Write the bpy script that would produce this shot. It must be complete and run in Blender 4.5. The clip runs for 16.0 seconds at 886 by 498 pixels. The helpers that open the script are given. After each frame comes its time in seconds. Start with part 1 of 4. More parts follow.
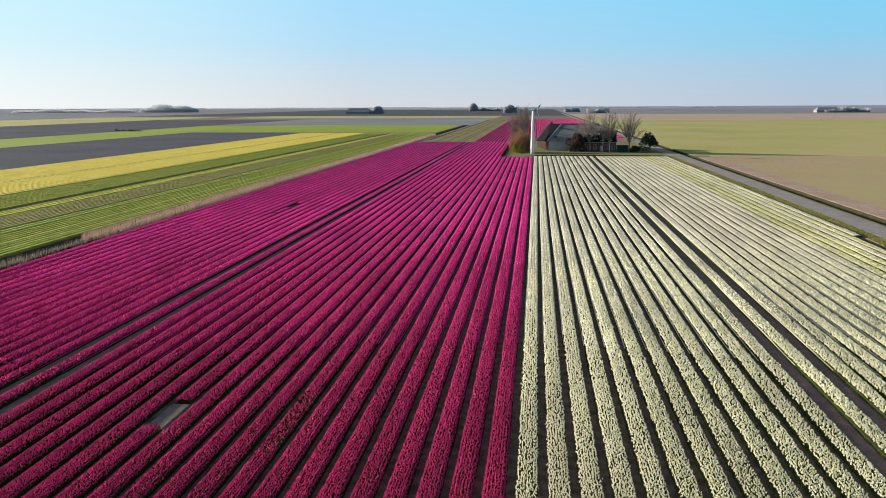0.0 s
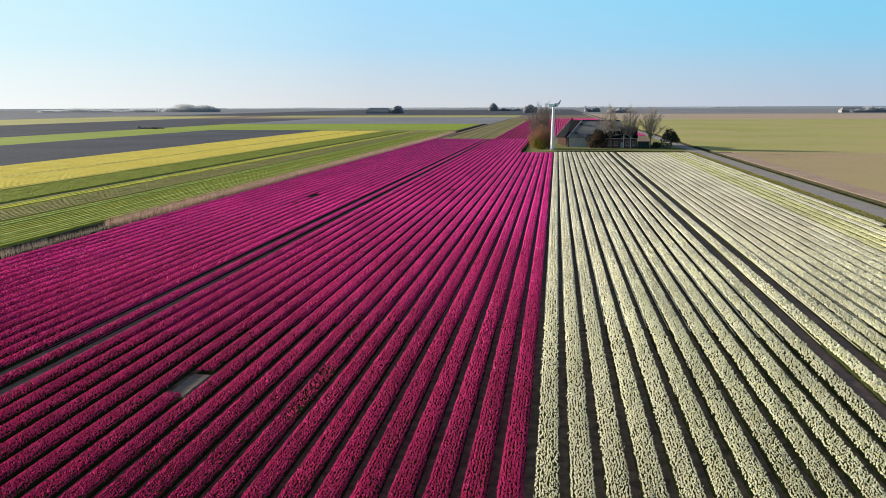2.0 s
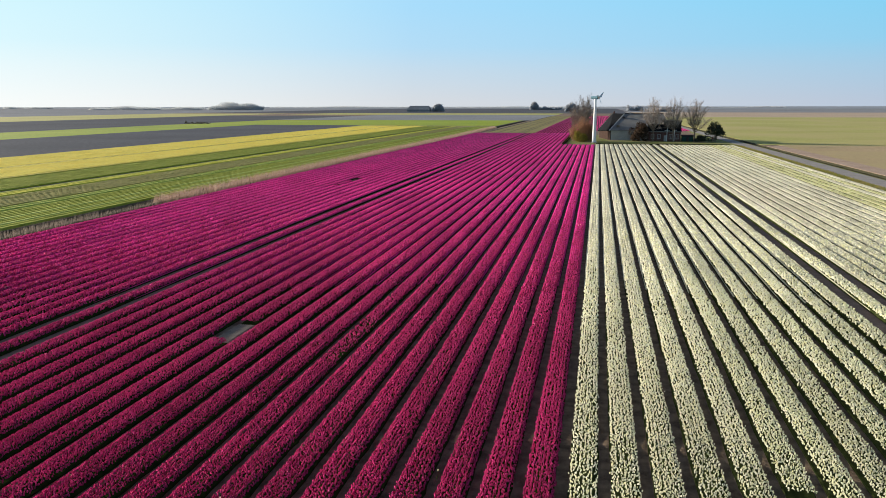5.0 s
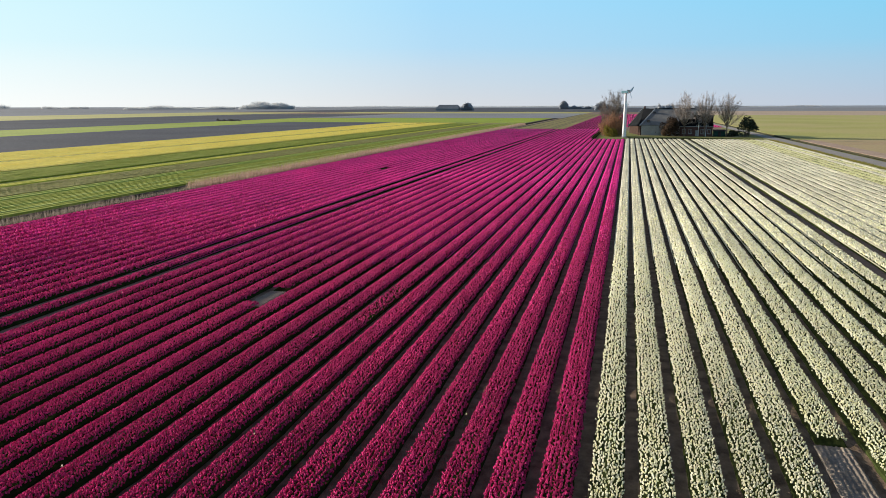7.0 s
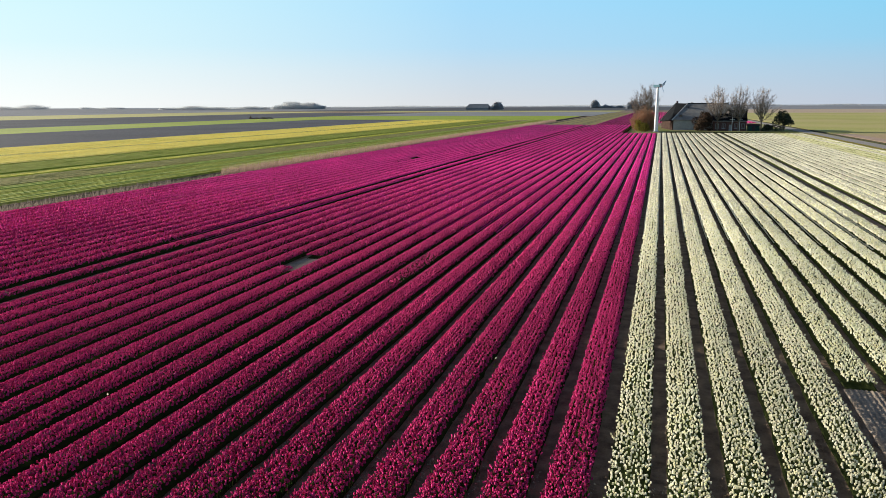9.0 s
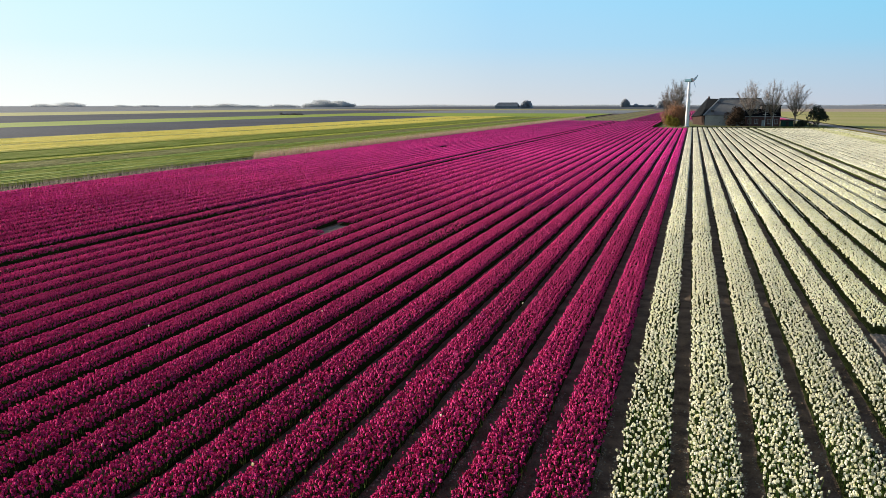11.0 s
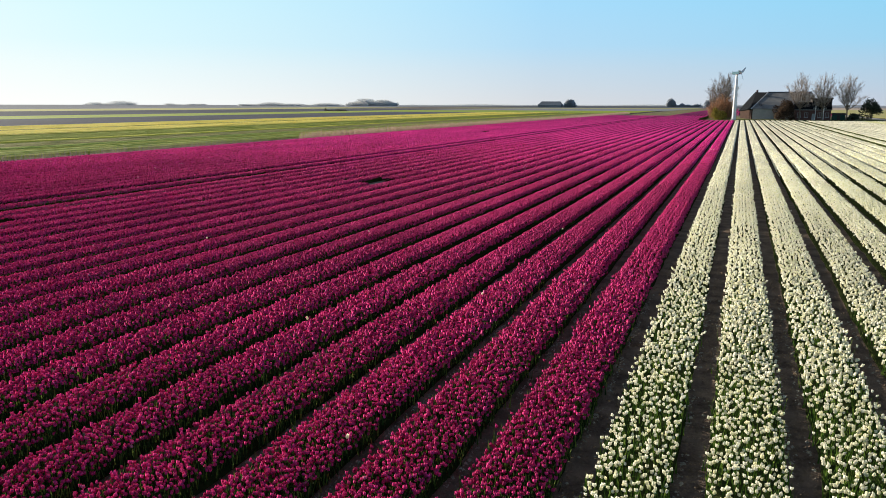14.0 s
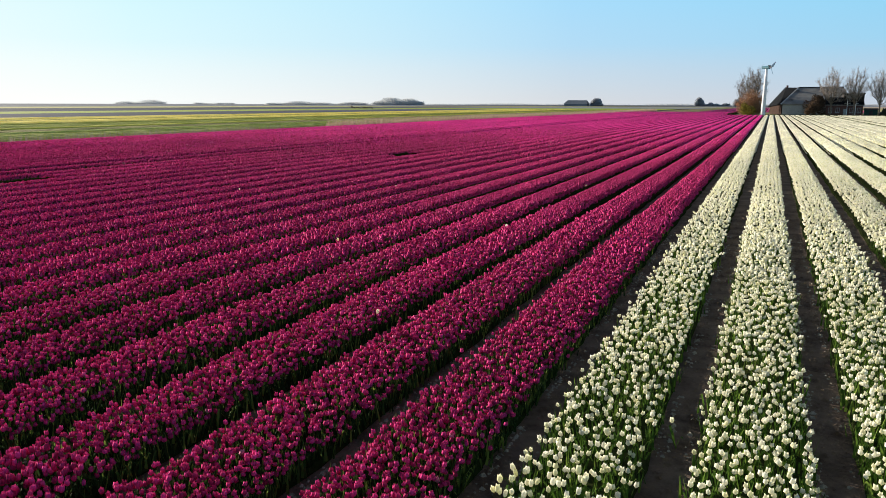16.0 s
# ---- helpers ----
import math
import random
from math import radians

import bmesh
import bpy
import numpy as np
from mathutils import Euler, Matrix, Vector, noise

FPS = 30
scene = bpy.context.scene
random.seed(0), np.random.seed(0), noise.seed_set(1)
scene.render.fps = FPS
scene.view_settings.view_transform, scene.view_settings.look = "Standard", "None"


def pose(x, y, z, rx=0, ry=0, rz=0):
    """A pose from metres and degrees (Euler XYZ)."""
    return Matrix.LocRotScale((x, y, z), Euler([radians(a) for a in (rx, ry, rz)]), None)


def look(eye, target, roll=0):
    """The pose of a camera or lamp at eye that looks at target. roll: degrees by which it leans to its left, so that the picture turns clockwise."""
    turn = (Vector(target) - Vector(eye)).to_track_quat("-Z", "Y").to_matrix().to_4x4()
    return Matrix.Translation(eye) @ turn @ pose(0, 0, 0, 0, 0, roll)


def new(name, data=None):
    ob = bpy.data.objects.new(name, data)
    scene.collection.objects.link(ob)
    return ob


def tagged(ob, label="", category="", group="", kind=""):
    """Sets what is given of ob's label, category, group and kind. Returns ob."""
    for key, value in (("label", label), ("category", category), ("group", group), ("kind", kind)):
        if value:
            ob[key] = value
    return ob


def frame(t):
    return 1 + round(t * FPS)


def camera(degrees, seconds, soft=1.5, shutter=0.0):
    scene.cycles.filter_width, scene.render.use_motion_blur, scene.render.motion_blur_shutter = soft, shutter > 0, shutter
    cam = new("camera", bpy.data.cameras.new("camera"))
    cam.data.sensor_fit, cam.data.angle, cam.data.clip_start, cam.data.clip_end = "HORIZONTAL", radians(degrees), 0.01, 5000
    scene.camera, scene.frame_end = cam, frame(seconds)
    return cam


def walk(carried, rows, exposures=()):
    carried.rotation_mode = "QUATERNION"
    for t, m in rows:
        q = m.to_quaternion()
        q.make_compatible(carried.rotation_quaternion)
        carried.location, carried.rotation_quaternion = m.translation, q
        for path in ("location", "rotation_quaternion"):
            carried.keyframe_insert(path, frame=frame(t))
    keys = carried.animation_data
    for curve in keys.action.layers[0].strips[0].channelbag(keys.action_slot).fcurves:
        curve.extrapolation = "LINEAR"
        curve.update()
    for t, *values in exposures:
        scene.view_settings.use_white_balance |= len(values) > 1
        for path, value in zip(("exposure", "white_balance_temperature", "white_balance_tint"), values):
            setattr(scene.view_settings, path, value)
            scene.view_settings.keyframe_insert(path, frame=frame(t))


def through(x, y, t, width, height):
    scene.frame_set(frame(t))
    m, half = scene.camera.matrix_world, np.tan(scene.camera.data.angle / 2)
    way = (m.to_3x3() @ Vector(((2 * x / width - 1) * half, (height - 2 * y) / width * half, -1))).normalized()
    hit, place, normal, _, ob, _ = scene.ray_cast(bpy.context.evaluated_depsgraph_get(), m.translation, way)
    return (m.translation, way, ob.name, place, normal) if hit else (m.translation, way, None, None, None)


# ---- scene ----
cam = camera(62.05, 16.0, soft=0.9)
PATH = [
    (0, (0.881, 0.121, 17.945), (-0.349, 9.856, 16.019), -0.25),
    (0.5, (0.847, 0.114, 17.518), (-0.436, 9.843, 15.595), -0.22),
    (1, (0.819, 0.085, 17.090), (-0.530, 9.806, 15.169), -0.20),
    (1.5, (0.797, 0.035, 16.659), (-0.621, 9.746, 14.741), -0.21),
    (2, (0.782, -0.036, 16.226), (-0.701, 9.666, 14.308), -0.20),
    (2.5, (0.772, -0.125, 15.790), (-0.781, 9.566, 13.875), -0.18),
    (3, (0.768, -0.233, 15.352), (-0.865, 9.445, 13.435), -0.16),
    (3.5, (0.769, -0.358, 14.910), (-0.956, 9.304, 12.992), -0.11),
    (4, (0.776, -0.499, 14.464), (-1.040, 9.146, 12.545), -0.08),
    (6.5, (0.885, -1.405, 12.187), (-1.396, 8.139, 10.263), -0.10),
    (7, (0.921, -1.620, 11.722), (-1.452, 7.902, 9.799), -0.13),
    (7.5, (0.961, -1.843, 11.256), (-1.513, 7.653, 9.332), -0.21),
    (8, (1.005, -2.074, 10.787), (-1.563, 7.398, 8.864), -0.27),
    (8.5, (1.053, -2.311, 10.316), (-1.612, 7.134, 8.395), -0.30),
    (11, (1.349, -3.559, 7.963), (-1.763, 5.747, 6.036), -0.08),
    (11.5, (1.418, -3.814, 7.497), (-1.786, 5.460, 5.565), -0.03),
    (12, (1.490, -4.067, 7.035), (-1.791, 5.179, 5.102), 0.04),
    (12.5, (1.564, -4.319, 6.578), (-1.804, 4.896, 4.645), 0.08),
    (13, (1.641, -4.568, 6.126), (-1.814, 4.616, 4.197), 0.09),
    (13.5, (1.721, -4.813, 5.681), (-1.823, 4.337, 3.753), 0.08),
    (14, (1.803, -5.053, 5.245), (-1.827, 4.064, 3.319), 0.08),
    (14.5, (1.887, -5.287, 4.818), (-1.831, 3.795, 2.893), 0.11),
    (15, (1.973, -5.513, 4.402), (-1.826, 3.534, 2.474), 0.15),
    (15.5, (2.061, -5.732, 3.998), (-1.826, 3.277, 2.066), 0.16),
    (16, (2.150, -5.941, 3.607), (-1.787, 3.045, 1.675), 0.13),
]
walk(cam, [(t, look(eye, target, roll)) for t, eye, target, roll in PATH], [(0.0, 1.0, 6700, 7), (16.0, 1.0, 6700, 7)])

# ---------------------------------------------------------------- light
SUN_EL, SUN_AZ = 12.3, 76.0          # degrees up; degrees from +Y round to -X
sun_dir = Vector((-math.sin(radians(SUN_AZ)) * math.cos(radians(SUN_EL)), math.cos(radians(SUN_AZ)) * math.cos(radians(SUN_EL)), math.sin(radians(SUN_EL))))
world = bpy.data.worlds.new("sky")
scene.world = world
world.use_nodes = True
wn = world.node_tree
sky = wn.nodes.new("ShaderNodeTexSky")
sky.sky_type, sky.sun_disc = "NISHITA", False
sky.sun_elevation, sky.sun_rotation = radians(SUN_EL), radians(-SUN_AZ)
sky.air_density, sky.dust_density, sky.ozone_density, sky.altitude = 0.55, 0.35, 2.5, 0


def linear(r, g, b, gain=1.0):
    """A display colour as linear light."""
    return tuple(gain * ((c / 255 + 0.055) / 1.055) ** 2.4 for c in (r, g, b)) + (1,)


def sky_ramp(fac, stops):
    n = wn.nodes.new("ShaderNodeValToRGB")
    el = n.color_ramp.elements
    while len(el) < len(stops):
        el.new(0.5)
    for e, (at, col) in zip(el, stops):
        e.position, e.color = at, col
    wn.links.new(fac, n.inputs["Fac"])
    return n.outputs["Color"]


def sky_mix(fac, a, b):
    n = wn.nodes.new("ShaderNodeMix")
    n.data_type = "RGBA"
    for link_from, sock in ((fac, n.inputs[0]), (a, n.inputs[6]), (b, n.inputs[7])):
        wn.links.new(link_from, sock)
    return n.outputs[2]


# the damp spring air low over the land: pale towards the sun, lilac-grey away from it, clearing upwards into the blue
way = wn.nodes.new("ShaderNodeTexCoord").outputs["Generated"]
split = wn.nodes.new("ShaderNodeSeparateXYZ")
wn.links.new(way, split.inputs[0])
facing = wn.nodes.new("ShaderNodeVectorMath")
facing.operation = "DOT_PRODUCT"
facing.inputs[1].default_value = (-math.sin(radians(SUN_AZ)), math.cos(radians(SUN_AZ)), 0)
wn.links.new(way, facing.inputs[0])
half = wn.nodes.new("ShaderNodeMath")
half.operation = "MULTIPLY_ADD"
half.inputs[1].default_value, half.inputs[2].default_value = 0.5, 0.5
wn.links.new(facing.outputs["Value"], half.inputs[0])
AIR = 6.15
low_air = sky_ramp(half.outputs[0], [(0.45, linear(177, 191, 213, AIR)), (0.735, linear(207, 212, 222, AIR)), (0.93, linear(242, 246, 249, AIR)), (1.0, linear(253, 252, 249, AIR))])
high_air = sky_ramp(half.outputs[0], [(0.45, linear(128, 202, 240, AIR)), (0.735, linear(163, 213, 247, AIR)), (0.93, linear(206, 240, 252, AIR)), (1.0, linear(232, 247, 252, AIR))])
rise = sky_ramp(split.outputs["Z"], [(0.004, (0, 0, 0, 1)), (0.045, (0.40, 0.40, 0.40, 1)), (0.075, (0.79, 0.79, 0.79, 1)), (0.125, (1, 1, 1, 1))])
clear = sky_ramp(split.outputs["Z"], [(0.14, (0, 0, 0, 1)), (0.42, (1, 1, 1, 1))])
veil = wn.nodes.new("ShaderNodeHueSaturation")
veil.inputs["Saturation"].default_value = 0.70
wn.links.new(sky.outputs["Color"], veil.inputs["Color"])
wn.links.new(sky_mix(clear, sky_mix(rise, low_air, high_air), veil.outputs["Color"]), wn.nodes["Background"].inputs["Color"])
wn.nodes["Background"].inputs["Strength"].default_value = 0.088
lamp = bpy.data.lights.new("sun", "SUN")
lamp.energy, lamp.angle, lamp.color = 5.0, radians(0.6), (1.0, 0.90, 0.77)
sun = new("sun", lamp)
sun.matrix_world = look(sun_dir * 100, (0, 0, 0))

# ---------------------------------------------------------------- materials


class Nodes:
    """A small builder round a material's node tree."""

    def __init__(self, name):
        self.m = bpy.data.materials.new(name)
        self.m.use_nodes = True
        self.t = self.m.node_tree
        self.p = self.t.nodes["Principled BSDF"]
        self.out = self.t.nodes["Material Output"]
        self.co = self.t.nodes.new("ShaderNodeTexCoord").outputs["Object"]

    def node(self, kind, **values):
        n = self.t.nodes.new(kind)
        for k, v in values.items():
            n.inputs[k].default_value = v
        return n

    def link(self, a, b):
        self.t.links.new(a, b)

    def scaled(self, sx, sy, sz):
        n = self.node("ShaderNodeMapping")
        n.inputs["Scale"].default_value = (sx, sy, sz)
        self.link(self.co, n.inputs["Vector"])
        return n.outputs["Vector"]

    def noise(self, scale, detail=4.0, rough=0.6, co=None):
        n = self.node("ShaderNodeTexNoise", Scale=scale, Detail=detail, Roughness=rough)
        self.link(co if co is not None else self.co, n.inputs["Vector"])
        return n.outputs["Fac"]

    def ramp(self, fac, stops):
        n = self.t.nodes.new("ShaderNodeValToRGB")
        el = n.color_ramp.elements
        while len(el) < len(stops):
            el.new(0.5)
        for e, (at, col) in zip(el, stops):
            e.position, e.color = at, (*col, 1)
        self.link(fac, n.inputs["Fac"])
        return n.outputs["Color"]

    def mix(self, fac, a, b, mode="MIX"):
        n = self.t.nodes.new("ShaderNodeMix")
        n.data_type, n.blend_type = "RGBA", mode
        for sock, v in ((n.inputs[0], fac), (n.inputs[6], a), (n.inputs[7], b)):
            if isinstance(v, (int, float)):
                sock.default_value = v
            elif isinstance(v, tuple):
                sock.default_value = (*v, 1)
            else:
                self.link(v, sock)
        return n.outputs[2]

    def bump(self, height, strength, distance):
        n = self.node("ShaderNodeBump", Strength=strength, Distance=distance)
        self.link(height, n.inputs["Height"])
        self.link(n.outputs["Normal"], self.p.inputs["Normal"])
        return n.outputs["Normal"]

    def done(self, colour, rough=0.9, spec=0.2, metal=0.0):
        if isinstance(colour, tuple):
            self.p.inputs["Base Color"].default_value = (*colour, 1)
        else:
            self.link(colour, self.p.inputs["Base Color"])
        self.p.inputs["Roughness"].default_value = rough
        self.p.inputs["Specular IOR Level"].default_value = spec
        self.p.inputs["Metallic"].default_value = metal
        return self.m

    def thin(self, colour, through=0.35, rough=0.6, spec=0.12):
        """Petal or leaf: light also passes through it."""
        self.done(colour, rough, spec)
        tr = self.t.nodes.new("ShaderNodeBsdfTranslucent")
        if isinstance(colour, tuple):
            tr.inputs["Color"].default_value = (*colour, 1)
        else:
            self.link(colour, tr.inputs["Color"])
        mx = self.node("ShaderNodeMixShader", Fac=through)
        self.link(self.p.outputs[0], mx.inputs[1])
        self.link(tr.outputs[0], mx.inputs[2])
        self.link(mx.outputs[0], self.out.inputs["Surface"])
        return self.m


def mottled(name, dark, light, scale, fine, rough=0.95, bump=0.3, dist=0.02, big=None, spec=0.15):
    """A surface with variation at two scales and a fine relief."""
    n = Nodes(name)
    a = n.ramp(n.noise(scale, 5), [(0.3, dark), (0.7, light)])
    f = n.noise(fine, 6, 0.7)
    b = n.ramp(f, [(0.25, (0.62, 0.62, 0.62)), (0.75, (1.3, 1.3, 1.3))])
    c = n.mix(1.0, a, b, "MULTIPLY")
    if big:
        c = n.mix(n.ramp(n.noise(big[0], 3), [(0.42, (0, 0, 0)), (0.62, (1, 1, 1))]), c, big[1])
    n.bump(f, bump, dist)
    return n.done(c, rough, spec)


def petals(name, stops, source, through=0.16, stretch=((0.82, 0.82, 0.82), (1.15, 1.15, 1.15)), spec=0.05):
    """Petal colour that differs from flower to flower and drifts along the beds."""
    n = Nodes(name)
    if source == "island":
        r = n.t.nodes.new("ShaderNodeNewGeometry").outputs["Random Per Island"]
    else:
        r = n.t.nodes.new("ShaderNodeObjectInfo").outputs["Random"]
    c = n.ramp(r, stops)
    drift = n.ramp(n.noise(0.35, 3, co=n.scaled(0.7, 0.16, 1)), [(0.3, stretch[0]), (0.7, stretch[1])])
    return n.thin(n.mix(1.0, c, drift, "MULTIPLY"), through, 0.55, spec)


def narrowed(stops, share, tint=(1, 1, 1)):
    """The same tints drawn towards their middle, as several heads seen as one, then scaled by tint."""
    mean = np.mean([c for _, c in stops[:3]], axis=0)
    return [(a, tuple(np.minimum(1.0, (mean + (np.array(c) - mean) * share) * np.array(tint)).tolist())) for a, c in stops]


MAG = [(0.0, (0.30, 0.024, 0.088)), (0.35, (0.53, 0.040, 0.165)), (0.7, (0.68, 0.056, 0.235)), (0.998, (0.60, 0.052, 0.24)), (1.0, (0.75, 0.30, 0.42))]
WHI = [(0.0, (0.74, 0.74, 0.50)), (0.4, (0.91, 0.88, 0.71)), (0.8, (0.94, 0.92, 0.79)), (1.0, (0.89, 0.85, 0.55))]
CRE = [(0.0, (0.72, 0.71, 0.45)), (0.4, (0.88, 0.87, 0.68)), (0.8, (0.92, 0.91, 0.77)), (1.0, (0.86, 0.82, 0.52))]
petal_mag, petal_whi, petal_cre = petals("magenta_petals", MAG, "island"), petals("white_petals", WHI, "island", 0.50), petals("cream_petals", CRE, "island", 0.50)
# far magenta scaled up and bluer: distance haze put into the petal colour
tuft_mag = petals("hazed_magenta_clusters", narrowed(MAG, 0.35, (1.28, 1.24, 1.70)), "island", 0.28, spec=0.04)
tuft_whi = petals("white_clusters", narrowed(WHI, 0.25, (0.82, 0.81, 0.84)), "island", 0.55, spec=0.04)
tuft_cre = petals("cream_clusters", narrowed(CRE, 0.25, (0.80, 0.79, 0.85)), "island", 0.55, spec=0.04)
# magenta rows get the strongest haze tint, bright and bluish
crest_mag = petals("hazed_magenta_rows", narrowed(MAG, 0.1, (1.65, 1.45, 2.2)), "object", 0.36, spec=0.02)
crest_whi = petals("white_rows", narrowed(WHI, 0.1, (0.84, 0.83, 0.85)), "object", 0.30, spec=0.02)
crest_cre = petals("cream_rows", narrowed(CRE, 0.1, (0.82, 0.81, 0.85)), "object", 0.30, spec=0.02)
crest_grn = petals("greenish_rows", [(0.0, (0.54, 0.54, 0.29)), (1.0, (0.63, 0.62, 0.37))], "object", 0.30, spec=0.02)
tuft_grn = petals("greenish_clusters", [(0.0, (0.42, 0.46, 0.19)), (0.5, (0.60, 0.60, 0.34)), (1.0, (0.72, 0.71, 0.48))], "island", 0.45, spec=0.04)
petal_mag_one, petal_whi_one = petals("magenta_petals_single", MAG, "object"), petals("white_petals_single", WHI, "object", 0.50)


def canopy(name, stops, leaf, share):
    """The closed top of a bed: heads of differing tint with leaf green or dark red gaps between."""
    n = Nodes(name)
    v = n.t.nodes.new("ShaderNodeTexVoronoi")
    v.inputs["Scale"].default_value = 9.0
    n.link(n.co, v.inputs["Vector"])
    sep = n.t.nodes.new("ShaderNodeSeparateColor")
    n.link(v.outputs["Color"], sep.inputs["Color"])
    c = n.ramp(sep.outputs["Red"], stops)
    gap = n.ramp(n.noise(14, 3, 0.7), [(share - 0.06, (1, 1, 1)), (share + 0.06, (0, 0, 0))])
    c = n.mix(gap, c, leaf)
    n.bump(v.outputs["Distance"], 0.9, 0.08)
    return n.done(c, 0.9, 0.08)


canopy_mag = canopy("magenta_canopy", narrowed(MAG, 0.6, (1.0, 1.1, 1.12)), (0.12, 0.03, 0.025), 0.40)
# lower canopy: petal tints darkened for the shade beneath the heads
under_canopy_mag = canopy("magenta_shaded_canopy", narrowed(MAG, 0.6, (0.75, 0.8, 0.8)), (0.06, 0.025, 0.022), 0.48)
under_canopy_whi = canopy("white_shaded_canopy", narrowed(WHI, 0.6, (0.85, 0.86, 0.76)), (0.15, 0.20, 0.05), 0.50)


def leafy(name, stops, through=0.35):
    n = Nodes(name)
    r = n.t.nodes.new("ShaderNodeNewGeometry").outputs["Random Per Island"]
    return n.thin(n.ramp(r, stops), through, 0.75, 0.08)


leaf_mat = leafy("tulip_leaves", [(0.0, (0.038, 0.085, 0.014)), (0.6, (0.085, 0.17, 0.024)), (1.0, (0.20, 0.29, 0.05))], 0.35)
leaf_dark = leafy("dark_tulip_leaves", [(0.0, (0.016, 0.036, 0.012)), (0.6, (0.045, 0.085, 0.022)), (1.0, (0.20, 0.28, 0.055))], 0.30)
# darker than the leaves: shade between the plants put into the colour
under_whi = mottled("shaded_pale_undergrowth", (0.022, 0.029, 0.010), (0.044, 0.056, 0.019), 3, 25, spec=0.0)
under_mat = mottled("shaded_undergrowth", (0.012, 0.021, 0.007), (0.026, 0.042, 0.012), 3, 25, spec=0.0)
soil_mat = mottled("field_soil", (0.10, 0.070, 0.050), (0.20, 0.142, 0.104), 1.6, 14, bump=1.0, dist=0.10, big=(1.3, (0.25, 0.182, 0.134)))
crust_mat = mottled("pale_soil_crust", (0.23, 0.215, 0.17), (0.39, 0.37, 0.30), 4, 30, bump=0.6, dist=0.02)
path_mat = mottled("trodden_soil", (0.20, 0.135, 0.105), (0.31, 0.215, 0.17), 1.2, 18, bump=0.8, dist=0.03)
grey_soil = mottled("ploughed_soil", (0.085, 0.09, 0.108), (0.114, 0.12, 0.142), 0.02, 0.8, bump=0.3, dist=0.1, spec=0.02)
brown_soil = mottled("sown_soil", (0.345, 0.255, 0.145), (0.43, 0.32, 0.19), 0.03, 0.9, bump=0.2, dist=0.05, big=(0.02, (0.385, 0.31, 0.155)))
red_soil = mottled("reddish_bank", (0.32, 0.225, 0.17), (0.43, 0.32, 0.25), 0.2, 2.0, bump=0.2, dist=0.05)
sprout_mat = mottled("sprouting_field", (0.325, 0.325, 0.095), (0.415, 0.39, 0.13), 0.015, 0.9, big=(0.012, (0.41, 0.35, 0.15)))
green_mat = mottled("green_field", (0.19, 0.27, 0.008), (0.26, 0.33, 0.016), 0.02, 0.8)
yellow_mat = mottled("yellow_blossom", (0.68, 0.53, 0.08), (0.82, 0.66, 0.15), 0.08, 1.6, bump=0.3, dist=0.1)
pale_green = mottled("pale_green_field", (0.33, 0.33, 0.10), (0.42, 0.39, 0.14), 0.01, 0.6)
beige_mat = mottled("dry_field", (0.38, 0.29, 0.22), (0.46, 0.36, 0.27), 0.01, 0.6)
# grey-blue far fields, their base colours lightened by painted-in distance haze
hazy_blue_grey = mottled("hazy_bluish_field", (0.20, 0.21, 0.235), (0.27, 0.28, 0.305), 0.008, 0.5, spec=0.02)
hazy_grey = mottled("hazy_farmland", (0.24, 0.27, 0.31), (0.31, 0.34, 0.38), 0.003, 0.05, spec=0.02)
brown_green = mottled("brown_green_crop", (0.16, 0.135, 0.05), (0.23, 0.20, 0.068), 0.04, 1.0)
verge_mat = mottled("verge_grass", (0.10, 0.15, 0.025), (0.21, 0.23, 0.055), 0.5, 7, bump=0.8, dist=0.06, big=(0.2, (0.22, 0.19, 0.09)))
asphalt = mottled("asphalt_lane", (0.23, 0.215, 0.21), (0.31, 0.29, 0.28), 0.4, 20, bump=0.2, dist=0.01)
ditch_mat = mottled("ditch_bank", (0.020, 0.022, 0.011), (0.050, 0.045, 0.024), 0.6, 6, bump=0.8, dist=0.08)
reed_mat = leafy("dry_reed", [(0.0, (0.28, 0.19, 0.14)), (0.5, (0.42, 0.295, 0.225)), (1.0, (0.54, 0.40, 0.32))], 0.4)
grey_reed = leafy("grey_reed", [(0.0, (0.16, 0.13, 0.11)), (1.0, (0.36, 0.29, 0.24))], 0.4)
bare_soil = mottled("pale_bare_soil", (0.19, 0.158, 0.13), (0.31, 0.262, 0.215), 1.5, 16, bump=0.6, dist=0.03)
w = Nodes("ditch_water")
water_mat = w.done((0.012, 0.015, 0.010), 0.9, 0.02)
w.bump(w.noise(3, 2), 0.1, 0.02)
crop_green = mottled("crop_leaves", (0.25, 0.29, 0.025), (0.42, 0.43, 0.06), 0.5, 4, bump=1.0, dist=0.15)
crop_light = mottled("pale_crop_leaves", (0.34, 0.42, 0.06), (0.56, 0.58, 0.15), 0.5, 4, bump=1.0, dist=0.15)
crop_brown = mottled("brownish_crop_leaves", (0.30, 0.26, 0.08), (0.42, 0.38, 0.12), 0.5, 4, bump=1.0, dist=0.15)
crop_yellow = mottled("yellow_crop_leaves", (0.50, 0.50, 0.05), (0.78, 0.68, 0.09), 0.5, 4, bump=1.0, dist=0.15)
yellow_heads = mottled("yellow_flowers", (0.93, 0.71, 0.09), (0.98, 0.80, 0.15), 0.15, 3, bump=0.6, dist=0.1)
crop_floor = mottled("young_crop_ground", (0.19, 0.19, 0.045), (0.28, 0.27, 0.075), 0.3, 3, bump=0.6, dist=0.05)
track_mat = mottled("dark_track", (0.05, 0.05, 0.03), (0.09, 0.085, 0.05), 0.3, 3)
